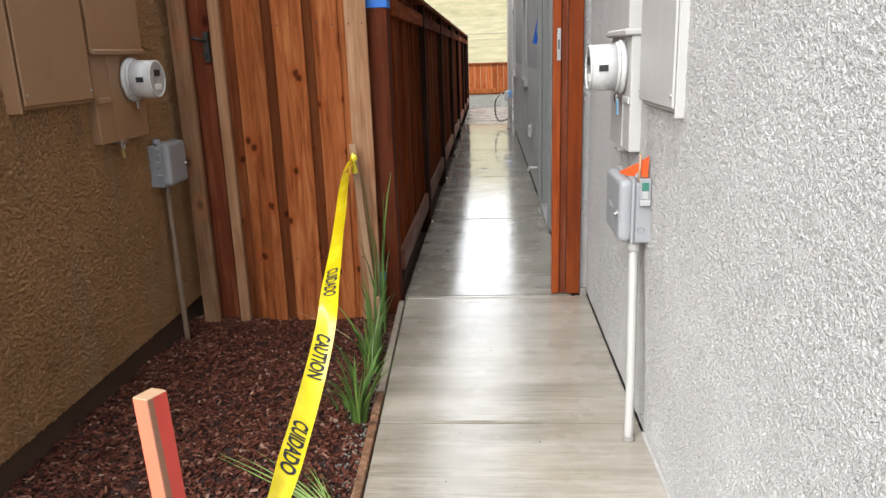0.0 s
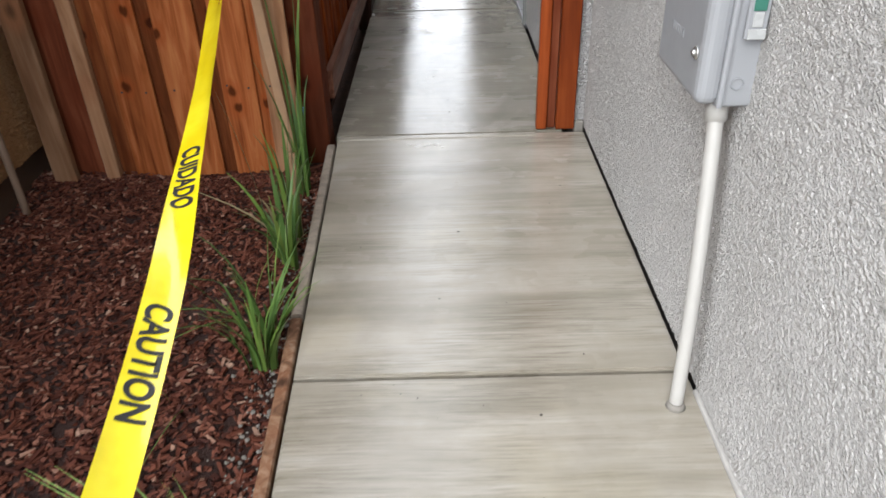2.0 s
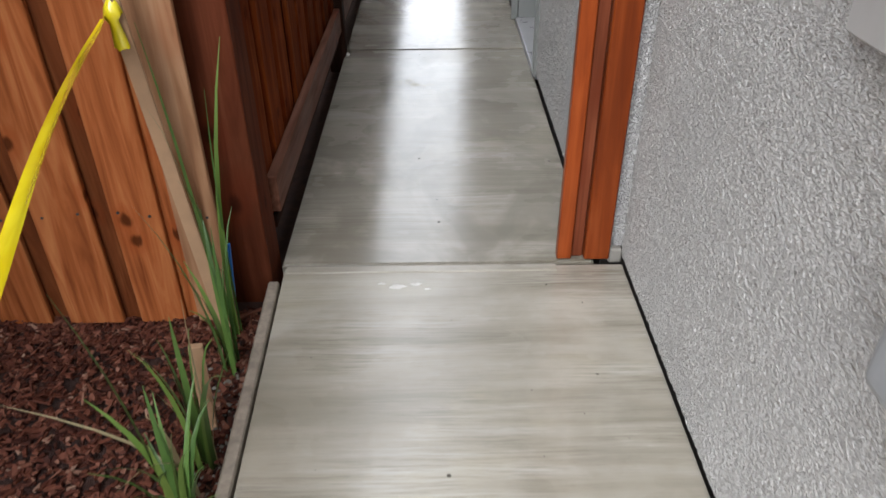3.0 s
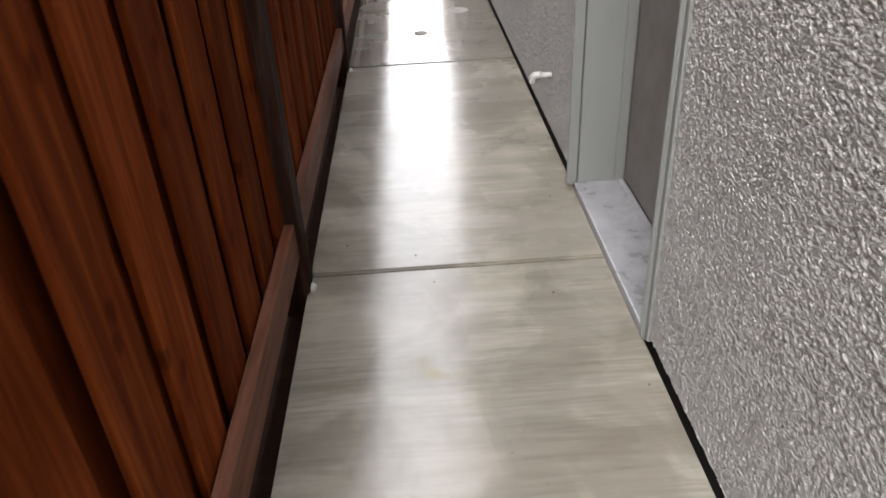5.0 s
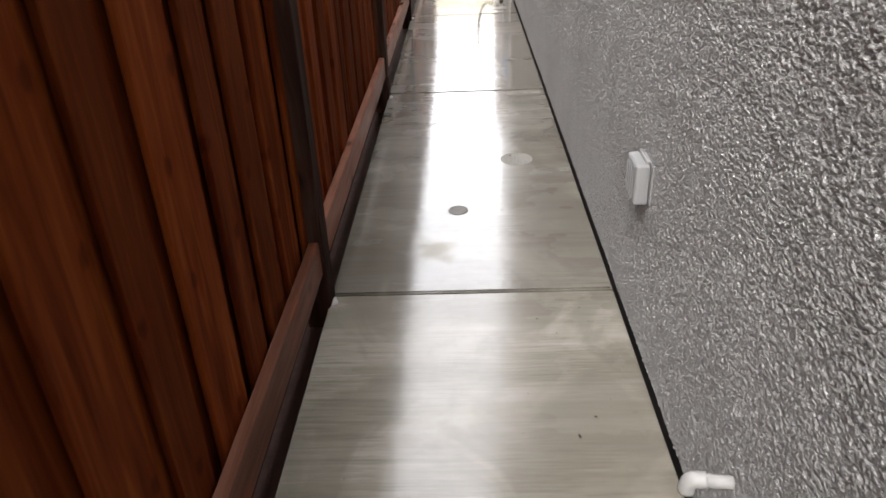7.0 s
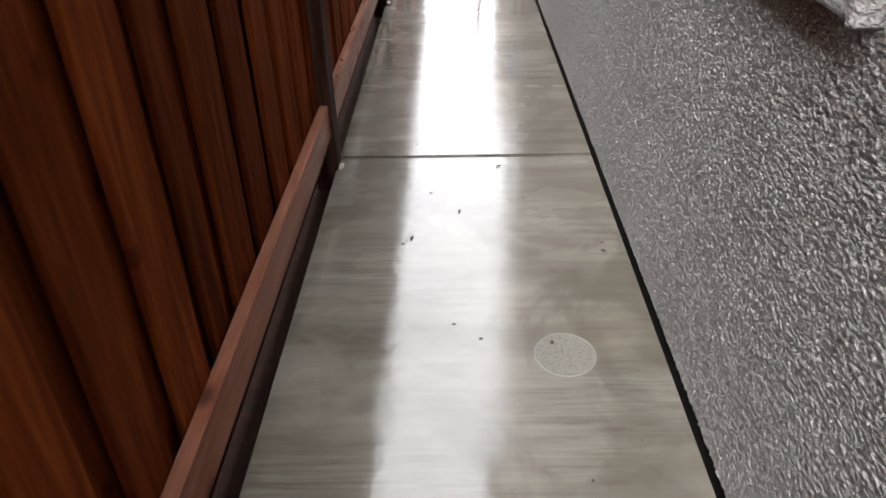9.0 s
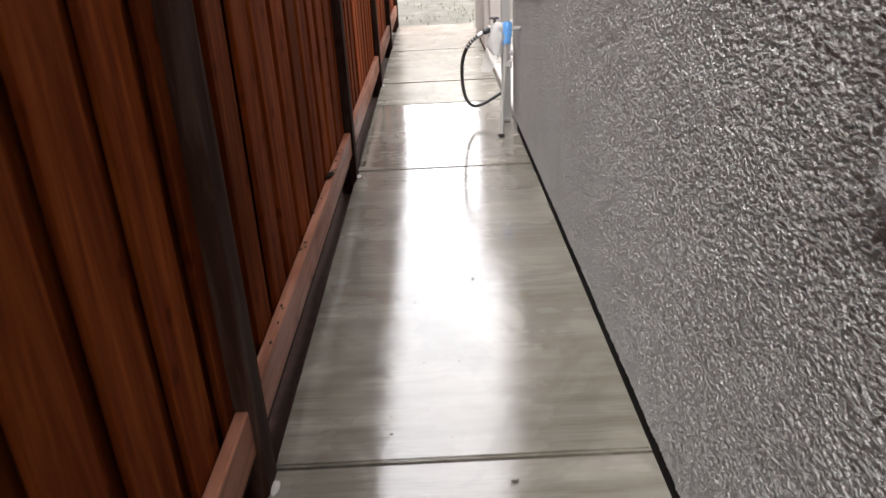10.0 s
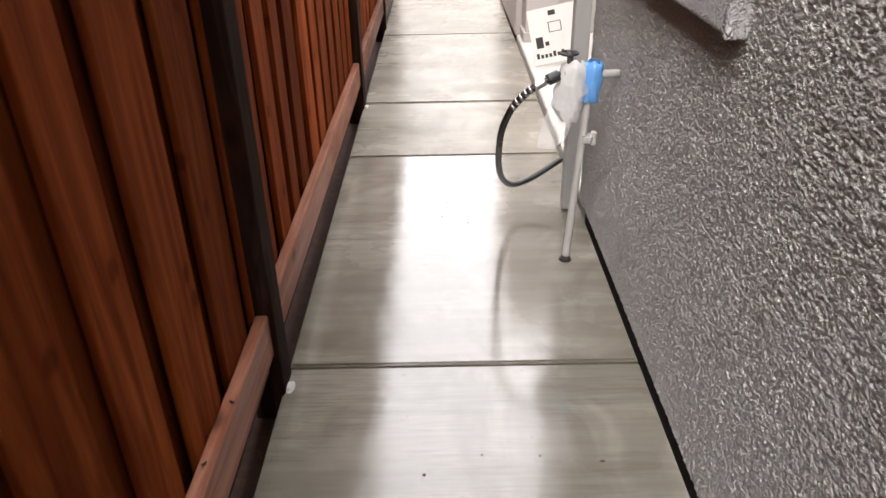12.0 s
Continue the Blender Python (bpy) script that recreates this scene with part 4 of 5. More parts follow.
_, sock_w = service(-1.56, 1, (3.0, 3.49), (3.53, 3.99), 1.255, PAINT_BROWN, PAINT_BROWN_DULL, "Brown", 0.058)
meter(sock_w, (-1.508, 3.86, 1.335), 1)
lock = thing("padlock", (-1.50, 3.70, 1.0), "small brass padlock hanging from the meter socket", "padlock")
part("lock_body", box_bm(-1.516, -1.498, 3.685, 3.72, 0.985, 1.03, 0.004), BRASS, lock)
part("shackle", tube_bm(spline([(-1.507, 3.692, 1.028), (-1.507, 3.692, 1.055), (-1.507, 3.7025, 1.068), (-1.507, 3.713, 1.055), (-1.507, 3.713, 1.028)], 4), 0.003, 8), STEEL, lock)
_, sock_e = service(WALL_NEAR, -1, (2.62, 3.12), (3.21, 3.64), 1.215, PAINT_GREY, PATCH_GREY, "Grey", 0.026)
meter(sock_e, (WALL_NEAR - 0.052, 3.36, 1.335), -1)
part("blue_tag", box_bm(0.672, 0.676, 3.33, 3.36, 1.155, 1.215, 0.001), TAG_BLUE, sock_e, "pale blue tag on the seal")


def timer_box(wall_x, s, ya, yb, za, zb, hinge_near):
    """A moulded plastic irrigation controller with a rounded lid."""
    out = thing("irrigation_timer", (wall_x, (ya + yb) / 2, za), "grey plastic irrigation timer box with a keyed lid", "timer box")

    def bx(d0, d1, a, b, c, d, bev, seg=3):
        p, q = wall_x + s * d0, wall_x + s * d1
        return box_bm(min(p, q), max(p, q), a, b, c, d, bev, seg)
    part("body", bx(-0.003, 0.066, ya + 0.006, yb - 0.006, za, zb - 0.012, 0.012), PLASTIC_GREY, out)
    lid = part("lid", bx(0.068, 0.118, ya, yb, za + 0.006, zb, 0.026, 5), PLASTIC_GREY, out)
    part("lip", bx(0.064, 0.075, ya - 0.004, yb + 0.004, za + 0.002, zb + 0.004, 0.004, 2), PLASTIC_GREY, lid)
    yk = ya + 0.035 if not hinge_near else yb - 0.03
    part("key_lock", merge(cyl_bm((wall_x + s * 0.116, yk, (za + zb) / 2 - 0.01), (wall_x + s * 0.124, yk, (za + zb) / 2 - 0.01), 0.013, 18, None, 0.002), cyl_bm((wall_x + s * 0.12, yk, (za + zb) / 2 - 0.01), (wall_x + s * 0.129, yk, (za + zb) / 2 - 0.01), 0.006, 12)), STEEL, lid, "chrome key lock")
    part("wordmark", merge(*[bx(0.1178, 0.1192, (ya + yb) / 2 - 0.02 + i * 0.017, (ya + yb) / 2 - 0.008 + i * 0.017, (za + zb) / 2 - 0.008, (za + zb) / 2 + 0.008, 0.0) for i in range(5)]), PLASTIC_GREY, lid, "embossed bars on the lid")
    if hinge_near:
        for i in range(6):
            z = za + 0.03 + i * (zb - za - 0.06) / 5
            part("hinge_lug", bx(0.050, 0.078, ya - 0.010, ya + 0.006, z - 0.006, z + 0.006, 0.002, 1), PLASTIC_GREY, out)
    part("gland", cyl_bm((wall_x + s * 0.035, ya + 0.06, zb - 0.014), (wall_x + s * 0.035, ya + 0.06, zb + 0.018), 0.019, 14, None, 0.003), PLASTIC_GREY, out)
    part("knockout", tube_bm([Vector((wall_x + s * 0.04 + 0.012 * math.cos(a), ya + 0.004, za + 0.05 + 0.012 * math.sin(a))) for a in np.linspace(0, 2 * math.pi, 17)], 0.0015, 6), PLASTIC_GREY, out)
    return out


timer_box(-1.56, 1, 4.02, 4.24, 0.787, 1.012, True)
timer_e = timer_box(WALL_NEAR, -1, 2.985, 3.285, 0.728, 0.958, False)
part("side_tag", box_bm(0.697, 0.737, 2.972, 2.984, 0.868, 0.965, 0.003), PLASTIC_GREY, timer_e, "small rain sensor on the side")
part("green_tag", box_bm(0.704, 0.728, 2.969, 2.972, 0.923, 0.952, 0.001), TAG_GREEN, timer_e, "green label")
part("blue_label", box_bm(0.706, 0.726, 2.969, 2.972, 0.893, 0.921, 0.001), METER_FACE, timer_e, "grey paper label")
part("white_tag", box_bm(0.701, 0.735, 2.969, 2.972, 0.870, 0.890, 0.001), METER_FACE, timer_e, "white paper tag")
flag = thing("marker_flag", (0.70, 3.02, 1.0), "folded orange plastic marker flag tucked behind the timer", "flag")
part("sheet", ribbon_bm([((0.645, 3.09, 0.968), (0.648, 3.095, 0.974)), ((0.67, 3.06, 0.963), (0.672, 3.065, 0.993)), ((0.70, 3.04, 0.963), (0.702, 3.045, 1.01)), ((0.716, 3.02, 0.963), (0.718, 3.02, 1.028)), ((0.732, 3.012, 0.963), (0.734, 3.012, 1.04))], 0.002), ORANGE_FLAG, flag)
part("stick", cyl_bm((0.702, 3.02, 0.94), (0.706, 3.02, 1.045), 0.004, 8), STAKE_RAW, flag)

conduit_e = thing("conduit", (0.675, 2.9, 0), "white pvc conduit rising from the walk to the timer", "conduit")
part("pipe", tube_bm(spline([(0.676, 2.90, -0.02), (0.682, 2.935, 0.3), (0.690, 3.0, 0.6), (0.695, 3.04, 0.735)], 6), 0.0165, 16), PVC, conduit_e)
part("coupling", cyl_bm((0.6945, 3.028, 0.685), (0.695, 3.04, 0.735), 0.0225, 16, None, 0.002), PVC, conduit_e)
part("grout", cyl_bm((0.676, 2.90, -0.004), (0.676, 2.90, 0.014), 0.026, 14, 0.018), FOOTING, conduit_e, "rough mortar at the foot")
conduit_w = thing("conduit", (-1.51, 4.12, -0.09), "thin brown painted conduit down to the bark", "conduit")
part("pipe", tube_bm(spline([(-1.505, 4.10, -0.1), (-1.515, 4.115, 0.35), (-1.522, 4.13, 0.835)], 6), 0.0145, 12), PVC_BROWN, conduit_w)

stub = thing("pipe_elbow", (0.70, 1.66, 0.4), "grey plastic pipe elbow turning down out of the stucco", "pipe")
part("pipe", cyl_bm((0.75, 1.60, 0.405), (0.684, 1.655, 0.425), 0.018, 18), PVC_GREY, stub)
part("collar", cyl_bm((0.715, 1.634, 0.416), (0.688, 1.652, 0.424), 0.0235, 20, None, 0.003), PVC_GREY, stub)
part("elbow", tube_bm(spline([(0.700, 1.644, 0.42), (0.680, 1.658, 0.426), (0.664, 1.670, 0.416), (0.658, 1.675, 0.388)], 6), 0.0215, 18), PVC_GREY, stub)
part("drop", cyl_bm((0.658, 1.675, 0.39), (0.654, 1.678, 0.31), 0.0175, 18), PVC_GREY, stub)

# ---- things on the passage wall ----
elbow = thing("drain_elbow", (0.6, 7.75, 0.26), "white pvc condensate elbow turned down from the stucco", "pipe")
part("pipe", cyl_bm((WALL_FAR + 0.01, 7.735, 0.268), (0.60, 7.745, 0.268), 0.0135, 14), PVC, elbow)
part("elbow", tube_bm(spline([(0.605, 7.745, 0.268), (0.585, 7.748, 0.267), (0.574, 7.75, 0.258), (0.571, 7.75, 0.235)], 5), 0.017, 14), PVC, elbow)
outlet = thing("outlet_cover", (0.66, 8.6, 0.55), "weatherproof white outlet cover on the stucco", "outlet")
part("base", box_bm(0.650, WALL_FAR + 0.002, 8.535, 8.665, 0.482, 0.606, 0.006, 2), OUTLET_GREY, outlet)
cover = part("cover", box_bm(0.607, 0.649, 8.542, 8.658, 0.484, 0.604, 0.012, 3), OUTLET_GREY, outlet)
part("hinge", cyl_bm((0.642, 8.55, 0.607), (0.642, 8.65, 0.607), 0.006, 10), OUTLET_GREY, cover)
for i in range(4):
    part("rib", box_bm(0.605, 0.608, 8.565 + i * 0.024, 8.573 + i * 0.024, 0.498, 0.592, 0.001), OUTLET_GREY, cover)

# ---- hose bib at the corner ----
spout = thing("downspout", (0.60, 14.70, 0), "painted square downspout at the corner of the house", "downspout")
part("pipe", box_bm(0.572, 0.630, 14.685, 14.745, 0.012, 5.5, 0.006, 2), SPOUT, spout)
part("strap", box_bm(0.560, WALL_FAR, 14.681, 14.749, 0.44, 0.462, 0.002), SPOUT, spout)
part("strap", box_bm(0.560, WALL_FAR, 14.681, 14.749, 2.2, 2.222, 0.002), SPOUT, spout)
bib = thing("hose_bib", (0.53, 14.31, 0), "capped water riser with a hose bib wrapped in plastic", "faucet")
part("riser", tube_bm(spline([(0.528, 14.31, -0.01), (0.54, 14.31, 0.22), (0.556, 14.31, 0.46), (0.565, 14.31, 0.63)], 5), 0.0125, 14), PVC, bib)
part("foot", cyl_bm((0.528, 14.31, 0.0), (0.528, 14.31, 0.018), 0.022, 14, 0.014), DARK_GAP, bib)
part("clip", merge(box_bm(0.552, 0.585, 14.292, 14.328, 0.44, 0.465, 0.003), box_bm(0.58, 0.60, 14.30, 14.32, 0.43, 0.475, 0.003)), PVC, bib)
part("stub", cyl_bm((WALL_FAR + 0.01, 14.31, 0.665), (0.53, 14.31, 0.66), 0.013, 14), PVC, bib)
valve = part("valve", merge(cyl_bm((0.56, 14.31, 0.66), (0.475, 14.30, 0.668), 0.019, 16, None, 0.003), cyl_bm((0.50, 14.305, 0.665), (0.497, 14.305, 0.725), 0.010, 12)), TARNISH, bib, "dark tarnished valve")
part("handle", merge(tube_bm([Vector((0.494 + 0.026 * math.cos(a), 14.305 + 0.026 * math.sin(a), 0.73)) for a in np.linspace(0, 2 * math.pi, 21)], 0.0045, 8), box_bm(0.470, 0.518, 14.301, 14.309, 0.727, 0.733, 0.001), box_bm(0.49, 0.498, 14.281, 14.329, 0.727, 0.733, 0.001)), PLASTIC_DARK, valve, "dark wheel handle")


def bag_bm(rows, seg=22):
    """A crumpled sleeve through rings of (centre, half width in x, half width in y)."""
    bm = bmesh.new()
    rings = []
    for i, (c, rx, ry) in enumerate(rows):
        ring = []
        for j in range(seg):
            a = 2 * math.pi * j / seg
            w = 1 + 0.55 * noise.noise((math.cos(a) * 3.2, math.sin(a) * 3.2, i * 1.3 + 3))
            ring.append(bm.verts.new((c[0] + math.cos(a) * rx * w, c[1] + math.sin(a) * ry * w, c[2] + 0.012 * noise.noise((a, i, 5)))))
        rings.append(ring)
    for p, q in zip(rings, rings[1:]):
        for j in range(seg):
            bm.faces.new((p[j], p[(j + 1) % seg], q[(j + 1) % seg], q[j])).smooth = True
    bmesh.ops.recalc_face_normals(bm, faces=bm.faces[:])
    return bm


def film(name, alpha):
    k = Mat(name, 0.25, 0, (0.80, 0.80, 0.79))
    k.b.inputs["Alpha"].default_value = alpha
    return k.bump(k.noise(k.coords(), 60, 3), 0.7, 0.01).m


FILM = film("milky_plastic_film", 0.66)
FILM_THIN = film("thin_plastic_film", 0.34)
part("bag", bag_bm([((0.515, 14.31, 0.708), 0.018, 0.02), ((0.515, 14.31, 0.69), 0.042, 0.036), ((0.518, 14.31, 0.665), 0.050, 0.042), ((0.512, 14.31, 0.64), 0.044, 0.044), ((0.508, 14.31, 0.615), 0.054, 0.042), ((0.508, 14.31, 0.59), 0.046, 0.038), ((0.502, 14.31, 0.565), 0.050, 0.036), ((0.505, 14.31, 0.54), 0.038, 0.03), ((0.51, 14.31, 0.515), 0.026, 0.02)]), FILM, bib, "crumpled clear plastic bag round the valve")
part("bag_tail", ribbon_bm([((0.462, 14.30, 0.63), (0.535, 14.32, 0.60)), ((0.448, 14.31, 0.58), (0.53, 14.33, 0.54)), ((0.430, 14.325, 0.52), (0.52, 14.335, 0.49)), ((0.418, 14.33, 0.465), (0.505, 14.335, 0.445)), ((0.410, 14.34, 0.41), (0.47, 14.34, 0.405))], 0.001), FILM_THIN, bib, "loose torn tail of the plastic bag")
part("tape", bag_bm([((0.570, 14.305, 0.705), 0.020, 0.024), ((0.570, 14.305, 0.695), 0.030, 0.032), ((0.571, 14.305, 0.66), 0.026, 0.036), ((0.569, 14.305, 0.63), 0.030, 0.030), ((0.567, 14.305, 0.60), 0.024, 0.030), ((0.566, 14.305, 0.578), 0.026, 0.022)]), BLUE_TAPE_PALE, bib, "wrinkled blue tape holding the plastic")
hose = thing("hose", (0.33, 14.4, 0.3), "short black water hose looping from the bib to the wall", "hose")
HOSE = spline([(0.474, 14.30, 0.668), (0.43, 14.29, 0.652), (0.375, 14.285, 0.622), (0.326, 14.30, 0.565), (0.298, 14.34, 0.48), (0.295, 14.42, 0.38), (0.304, 14.53, 0.27), (0.328, 14.64, 0.17), (0.372, 14.72, 0.108), (0.43, 14.77, 0.10), (0.50, 14.80, 0.125), (0.585, 14.84, 0.165)], 8)
part("tube", tube_bm(HOSE, 0.0115, 12), HOSE_BLACK, hose)
part("ferrule", tube_bm(HOSE[2:9], 0.018, 14), PLASTIC_DARK, hose, "thick black hose coupling")
part("collar", tube_bm(HOSE[9:15], 0.0135, 14), STEEL, hose, "silver crimped collar")
for i in range(15, 25, 2):
    part("coil", tube_bm(HOSE[i:i + 2], 0.0135, 12), STEEL, hose, "bright guard coil on the hose")

# ---- board leaning in the porch recess ----
carton = thing("printed_board", (0.80, 16.7, 0.03), "white printed carton board leaning in the porch recess", "cardboard")
TILT = pose(0.700, 16.70, 0.034, -8, -13, -8)
cb = part("sheet", box_bm(0, 0.34, 0, 0.006, 0, 0.34, 0.002), CARD_WHITE, carton)
ink = [(0.02 + i * 0.026, 0.038 + i * 0.026, 0.045, 0.085 if i in (0, 4, 6) else 0.072) for i in range(8)] + [(0.03, 0.075, 0.12, 0.20), (0.085, 0.11, 0.13, 0.16), (0.12, 0.20, 0.22, 0.225), (0.12, 0.20, 0.29, 0.295), (0.12, 0.125, 0.225, 0.29), (0.195, 0.20, 0.225, 0.29), (0.13, 0.175, 0.34, 0.375)]
for a, b, c, d in ink:
    part("printed_bar", box_bm(a, b, -0.0015, 0.001, c * 0.85, d * 0.85), INK, cb)
cb.matrix_basis = TILT
carton_col = thing("column_base", (0.78, 17.5, 0.03), "pale taupe boxed column in the porch recess", "column")
part("shaft", box_bm(0.70, 0.93, 17.36, 17.60, 0.10, 2.4, 0.005), WALL_TAUPE, carton_col)
part("plinth", box_bm(0.685, 0.945, 17.345, 17.612, 0.03, 0.10, 0.005), WALL_TAUPE, carton_col)

# ---- stakes and barrier tape ----
def post_bm(base, top, w, bevel=0.003):
    base, top = Vector(base), Vector(top)
    bm = box_bm(-w / 2, w / 2, -w / 2, w / 2, 0, (top - base).length, bevel)
    q = (top - base).to_track_quat("Z", "Y").to_matrix().to_4x4()
    bm.transform(Matrix.Translation(base) @ q)
    return bm


stake = thing("survey_stake", (-0.32, 1.45, -0.09), "square wooden stake sprayed fluorescent coral", "stake")
STAKE_TURN = -23.6
sb = box_bm(-0.0172, 0.0172, -0.0200, 0.0200, 0, 1.0, 0.0015)
bmesh.ops.bisect_plane(sb, geom=sb.verts[:] + sb.edges[:] + sb.faces[:], plane_co=(0, -0.003, 0.5), plane_no=(0, 1, 0.012))
for fc in sb.faces:
    fc.material_index = 3 if fc.normal.z > 0.7 else (2 if fc.calc_center_median().y < -0.004 else 1) if fc.normal.x > 0.5 else 0
sb.transform(Matrix.Translation((-0.3193, 1.449, -0.103)) @ Vector((0, 0, 1)).rotation_difference(Vector((-0.0547, 0.029, 1))).to_matrix().to_4x4() @ Matrix.Rotation(radians(STAKE_TURN), 4, "Z"))
so = part("shaft", sb, STAKE_PINK, stake)
for extra in (STAKE_SIDE, STAKE_EDGE, STAKE_RAW):
    so.data.materials.append(extra)
lath = thing("lath_stake", (-0.50, 4.36, -0.09), "thin raw wooden lath stake holding the barrier tape", "stake")
lb = box_bm(-0.017, 0.017, -0.006, 0.006, 0, 1.06, 0.001)
lb.transform(Matrix.Translation((-0.488, 4.37, -0.10)) @ pose(0, 0, 0, 3.0, -4.2, 8))
part("lath", lb, STAKE_RAW, lath)
short = thing("short_stake", (-0.42, 3.96, -0.09), "short raw stake with a blue painted mark in the grass", "stake")
s2 = box_bm(-0.016, 0.016, -0.008, 0.008, 0, 0.30, 0.001)
s2.transform(pose(-0.430, 3.965, -0.09, 2, 3, 10))
part("lath", s2, STAKE_RAW, short)
s3 = box_bm(-0.012, 0.012, -0.006, 0.006, 0, 0.22, 0.001)
s3.transform(pose(-0.452, 4.36, 0.0, -2, 4, 5))
blue = thing("blue_stake", (-0.452, 4.36, 0), "thin stake with a blue top beside the end post", "stake")
part("lath", box_bm(-0.462, -0.442, 4.352, 4.364, -0.09, 0.14, 0.001), STAKE_RAW, blue)
part("tip", s3, BLUE_TAPE, blue, "bright blue taped tip")

# centre of the tape and its twist, from the knot on the lath to the coral stake
TAPE_RUN = [(-0.570, 4.29, 0.868, 42), (-0.541, 4.00, 0.825, 39), (-0.504, 3.70, 0.759, 39), (-0.471, 3.40, 0.664, 34), (-0.433, 3.05, 0.578, 12),
            (-0.384, 2.70, 0.523, -21), (-0.356, 2.35, 0.464, -30), (-0.336, 2.00, 0.420, -38), (-0.334, 1.72, 0.366, -54), (-0.336, 1.50, 0.33, -70)]
CENTRE = spline([p[:3] for p in TAPE_RUN], 10)
LENGTHS = [0.0]
for p, q in zip(CENTRE, CENTRE[1:]):
    LENGTHS.append(LENGTHS[-1] + (q - p).length)


def tape_at(s):
    """Centre, across and normal of the tape at the length s from the knot."""
    i = max(1, min(len(LENGTHS) - 1, next((k for k, v in enumerate(LENGTHS) if v >= s), len(LENGTHS) - 1)))
    f = (s - LENGTHS[i - 1]) / (LENGTHS[i] - LENGTHS[i - 1])
    c = CENTRE[i - 1].lerp(CENTRE[i], f)
    t = (CENTRE[i] - CENTRE[i - 1]).normalized()
    total = LENGTHS[-1]
    twist = radians(float(np.interp(-c.y, [-p[1] for p in TAPE_RUN], [p[3] for p in TAPE_RUN])))
    side = t.cross(Vector((0, 0, 1))).normalized() * -1
    side = Matrix.Rotation(twist, 3, t) @ side
    half = 0.0335 * (1 - 0.72 * max(0.0, 1 - s / 0.10)) * (1 - 0.66 * max(0.0, 1 - (total - s) / 0.55))
    return c, side, t.cross(side).normalized(), half


def tape_bm():
    bm = bmesh.new()
    rows = []
    n, m = 150, 6
    for i in range(n + 1):
        s = LENGTHS[-1] * i / n
        c, side, nor, half = tape_at(s)
        row = []
        for j in range(m + 1):
            u = 2 * j / m - 1
            curl = 0.004 * (u * u) + 0.004 * noise.noise((s * 3, u * 1.2, 7))
            row.append(bm.verts.new(c + side * half * u + nor * curl))
        rows.append(row)
    for a, b in zip(rows, rows[1:]):
        for j in range(m):
            bm.faces.new((a[j], a[j + 1], b[j + 1], b[j])).smooth = True
    return bm


barrier = thing("caution_tape", (-0.553, 4.28, 0.872), "yellow plastic barrier tape with black lettering, stretched and twisted", "caution tape")
part("film", tape_bm(), TAPE, barrier)
part("knot", bag_bm([((-0.553, 4.30, 0.905), 0.008, 0.006), ((-0.552, 4.295, 0.893), 0.016, 0.012), ((-0.551, 4.292, 0.875), 0.020, 0.014), ((-0.553, 4.292, 0.858), 0.009, 0.008), ((-0.548, 4.288, 0.80), 0.016, 0.006)], 14), TAPE, barrier, "yellow knot tied round the lath")


def word_on_tape(text, s0, s1):
    cu = bpy.data.curves.new("word", "FONT")
    cu.body = text
    cu.size = 1.0
    cu.offset = 0.03
    tmp = bpy.data.objects.new("word", cu)
    scene.collection.objects.link(tmp)
    bpy.context.view_layer.update()
    me = bpy.data.meshes.new_from_object(tmp.evaluated_get(bpy.context.evaluated_depsgraph_get()))
    bm = bmesh.new()
    bm.from_mesh(me)
    bpy.data.objects.remove(tmp)
    bpy.data.meshes.remove(me)
    bpy.data.curves.remove(cu)
    xs = [v.co.x for v in bm.verts]
    ys = [v.co.y for v in bm.verts]
    x0, x1, y0, y1 = min(xs), max(xs), min(ys), max(ys)
    for _ in range(2):
        bmesh.ops.subdivide_edges(bm, edges=[e for e in bm.edges if e.calc_length() > 0.2], cuts=1)
    bmesh.ops.triangulate(bm, faces=bm.faces[:])
    for v in bm.verts:
        s = s0 + (v.co.x - x0) / (x1 - x0) * (s1 - s0)
        u = ((v.co.y - y0) / (y1 - y0) - 0.5) * 1.42
        c, side, nor0, half = tape_at(s)
        nor = -nor0 if nor0.z < 0 else nor0
        curl = 0.004 * (u * u) + 0.004 * noise.noise((s * 3, u * 1.2, 7))
        v.co = c + side * half * u + nor0 * curl + nor * 0.0016
    return bm


def length_at(y):
    return next(l for l, p in zip(LENGTHS, CENTRE) if p.y <= y)


for text, ya, yb in (("CUIDADO", 3.185, 2.945), ("CAUTION", 2.69, 2.45), ("CUIDADO", 2.24, 2.01), ("CAUTION", 1.82, 1.62)):
    part("lettering", word_on_tape(text, length_at(ya), length_at(yb)), INK, barrier, "black word " + text)

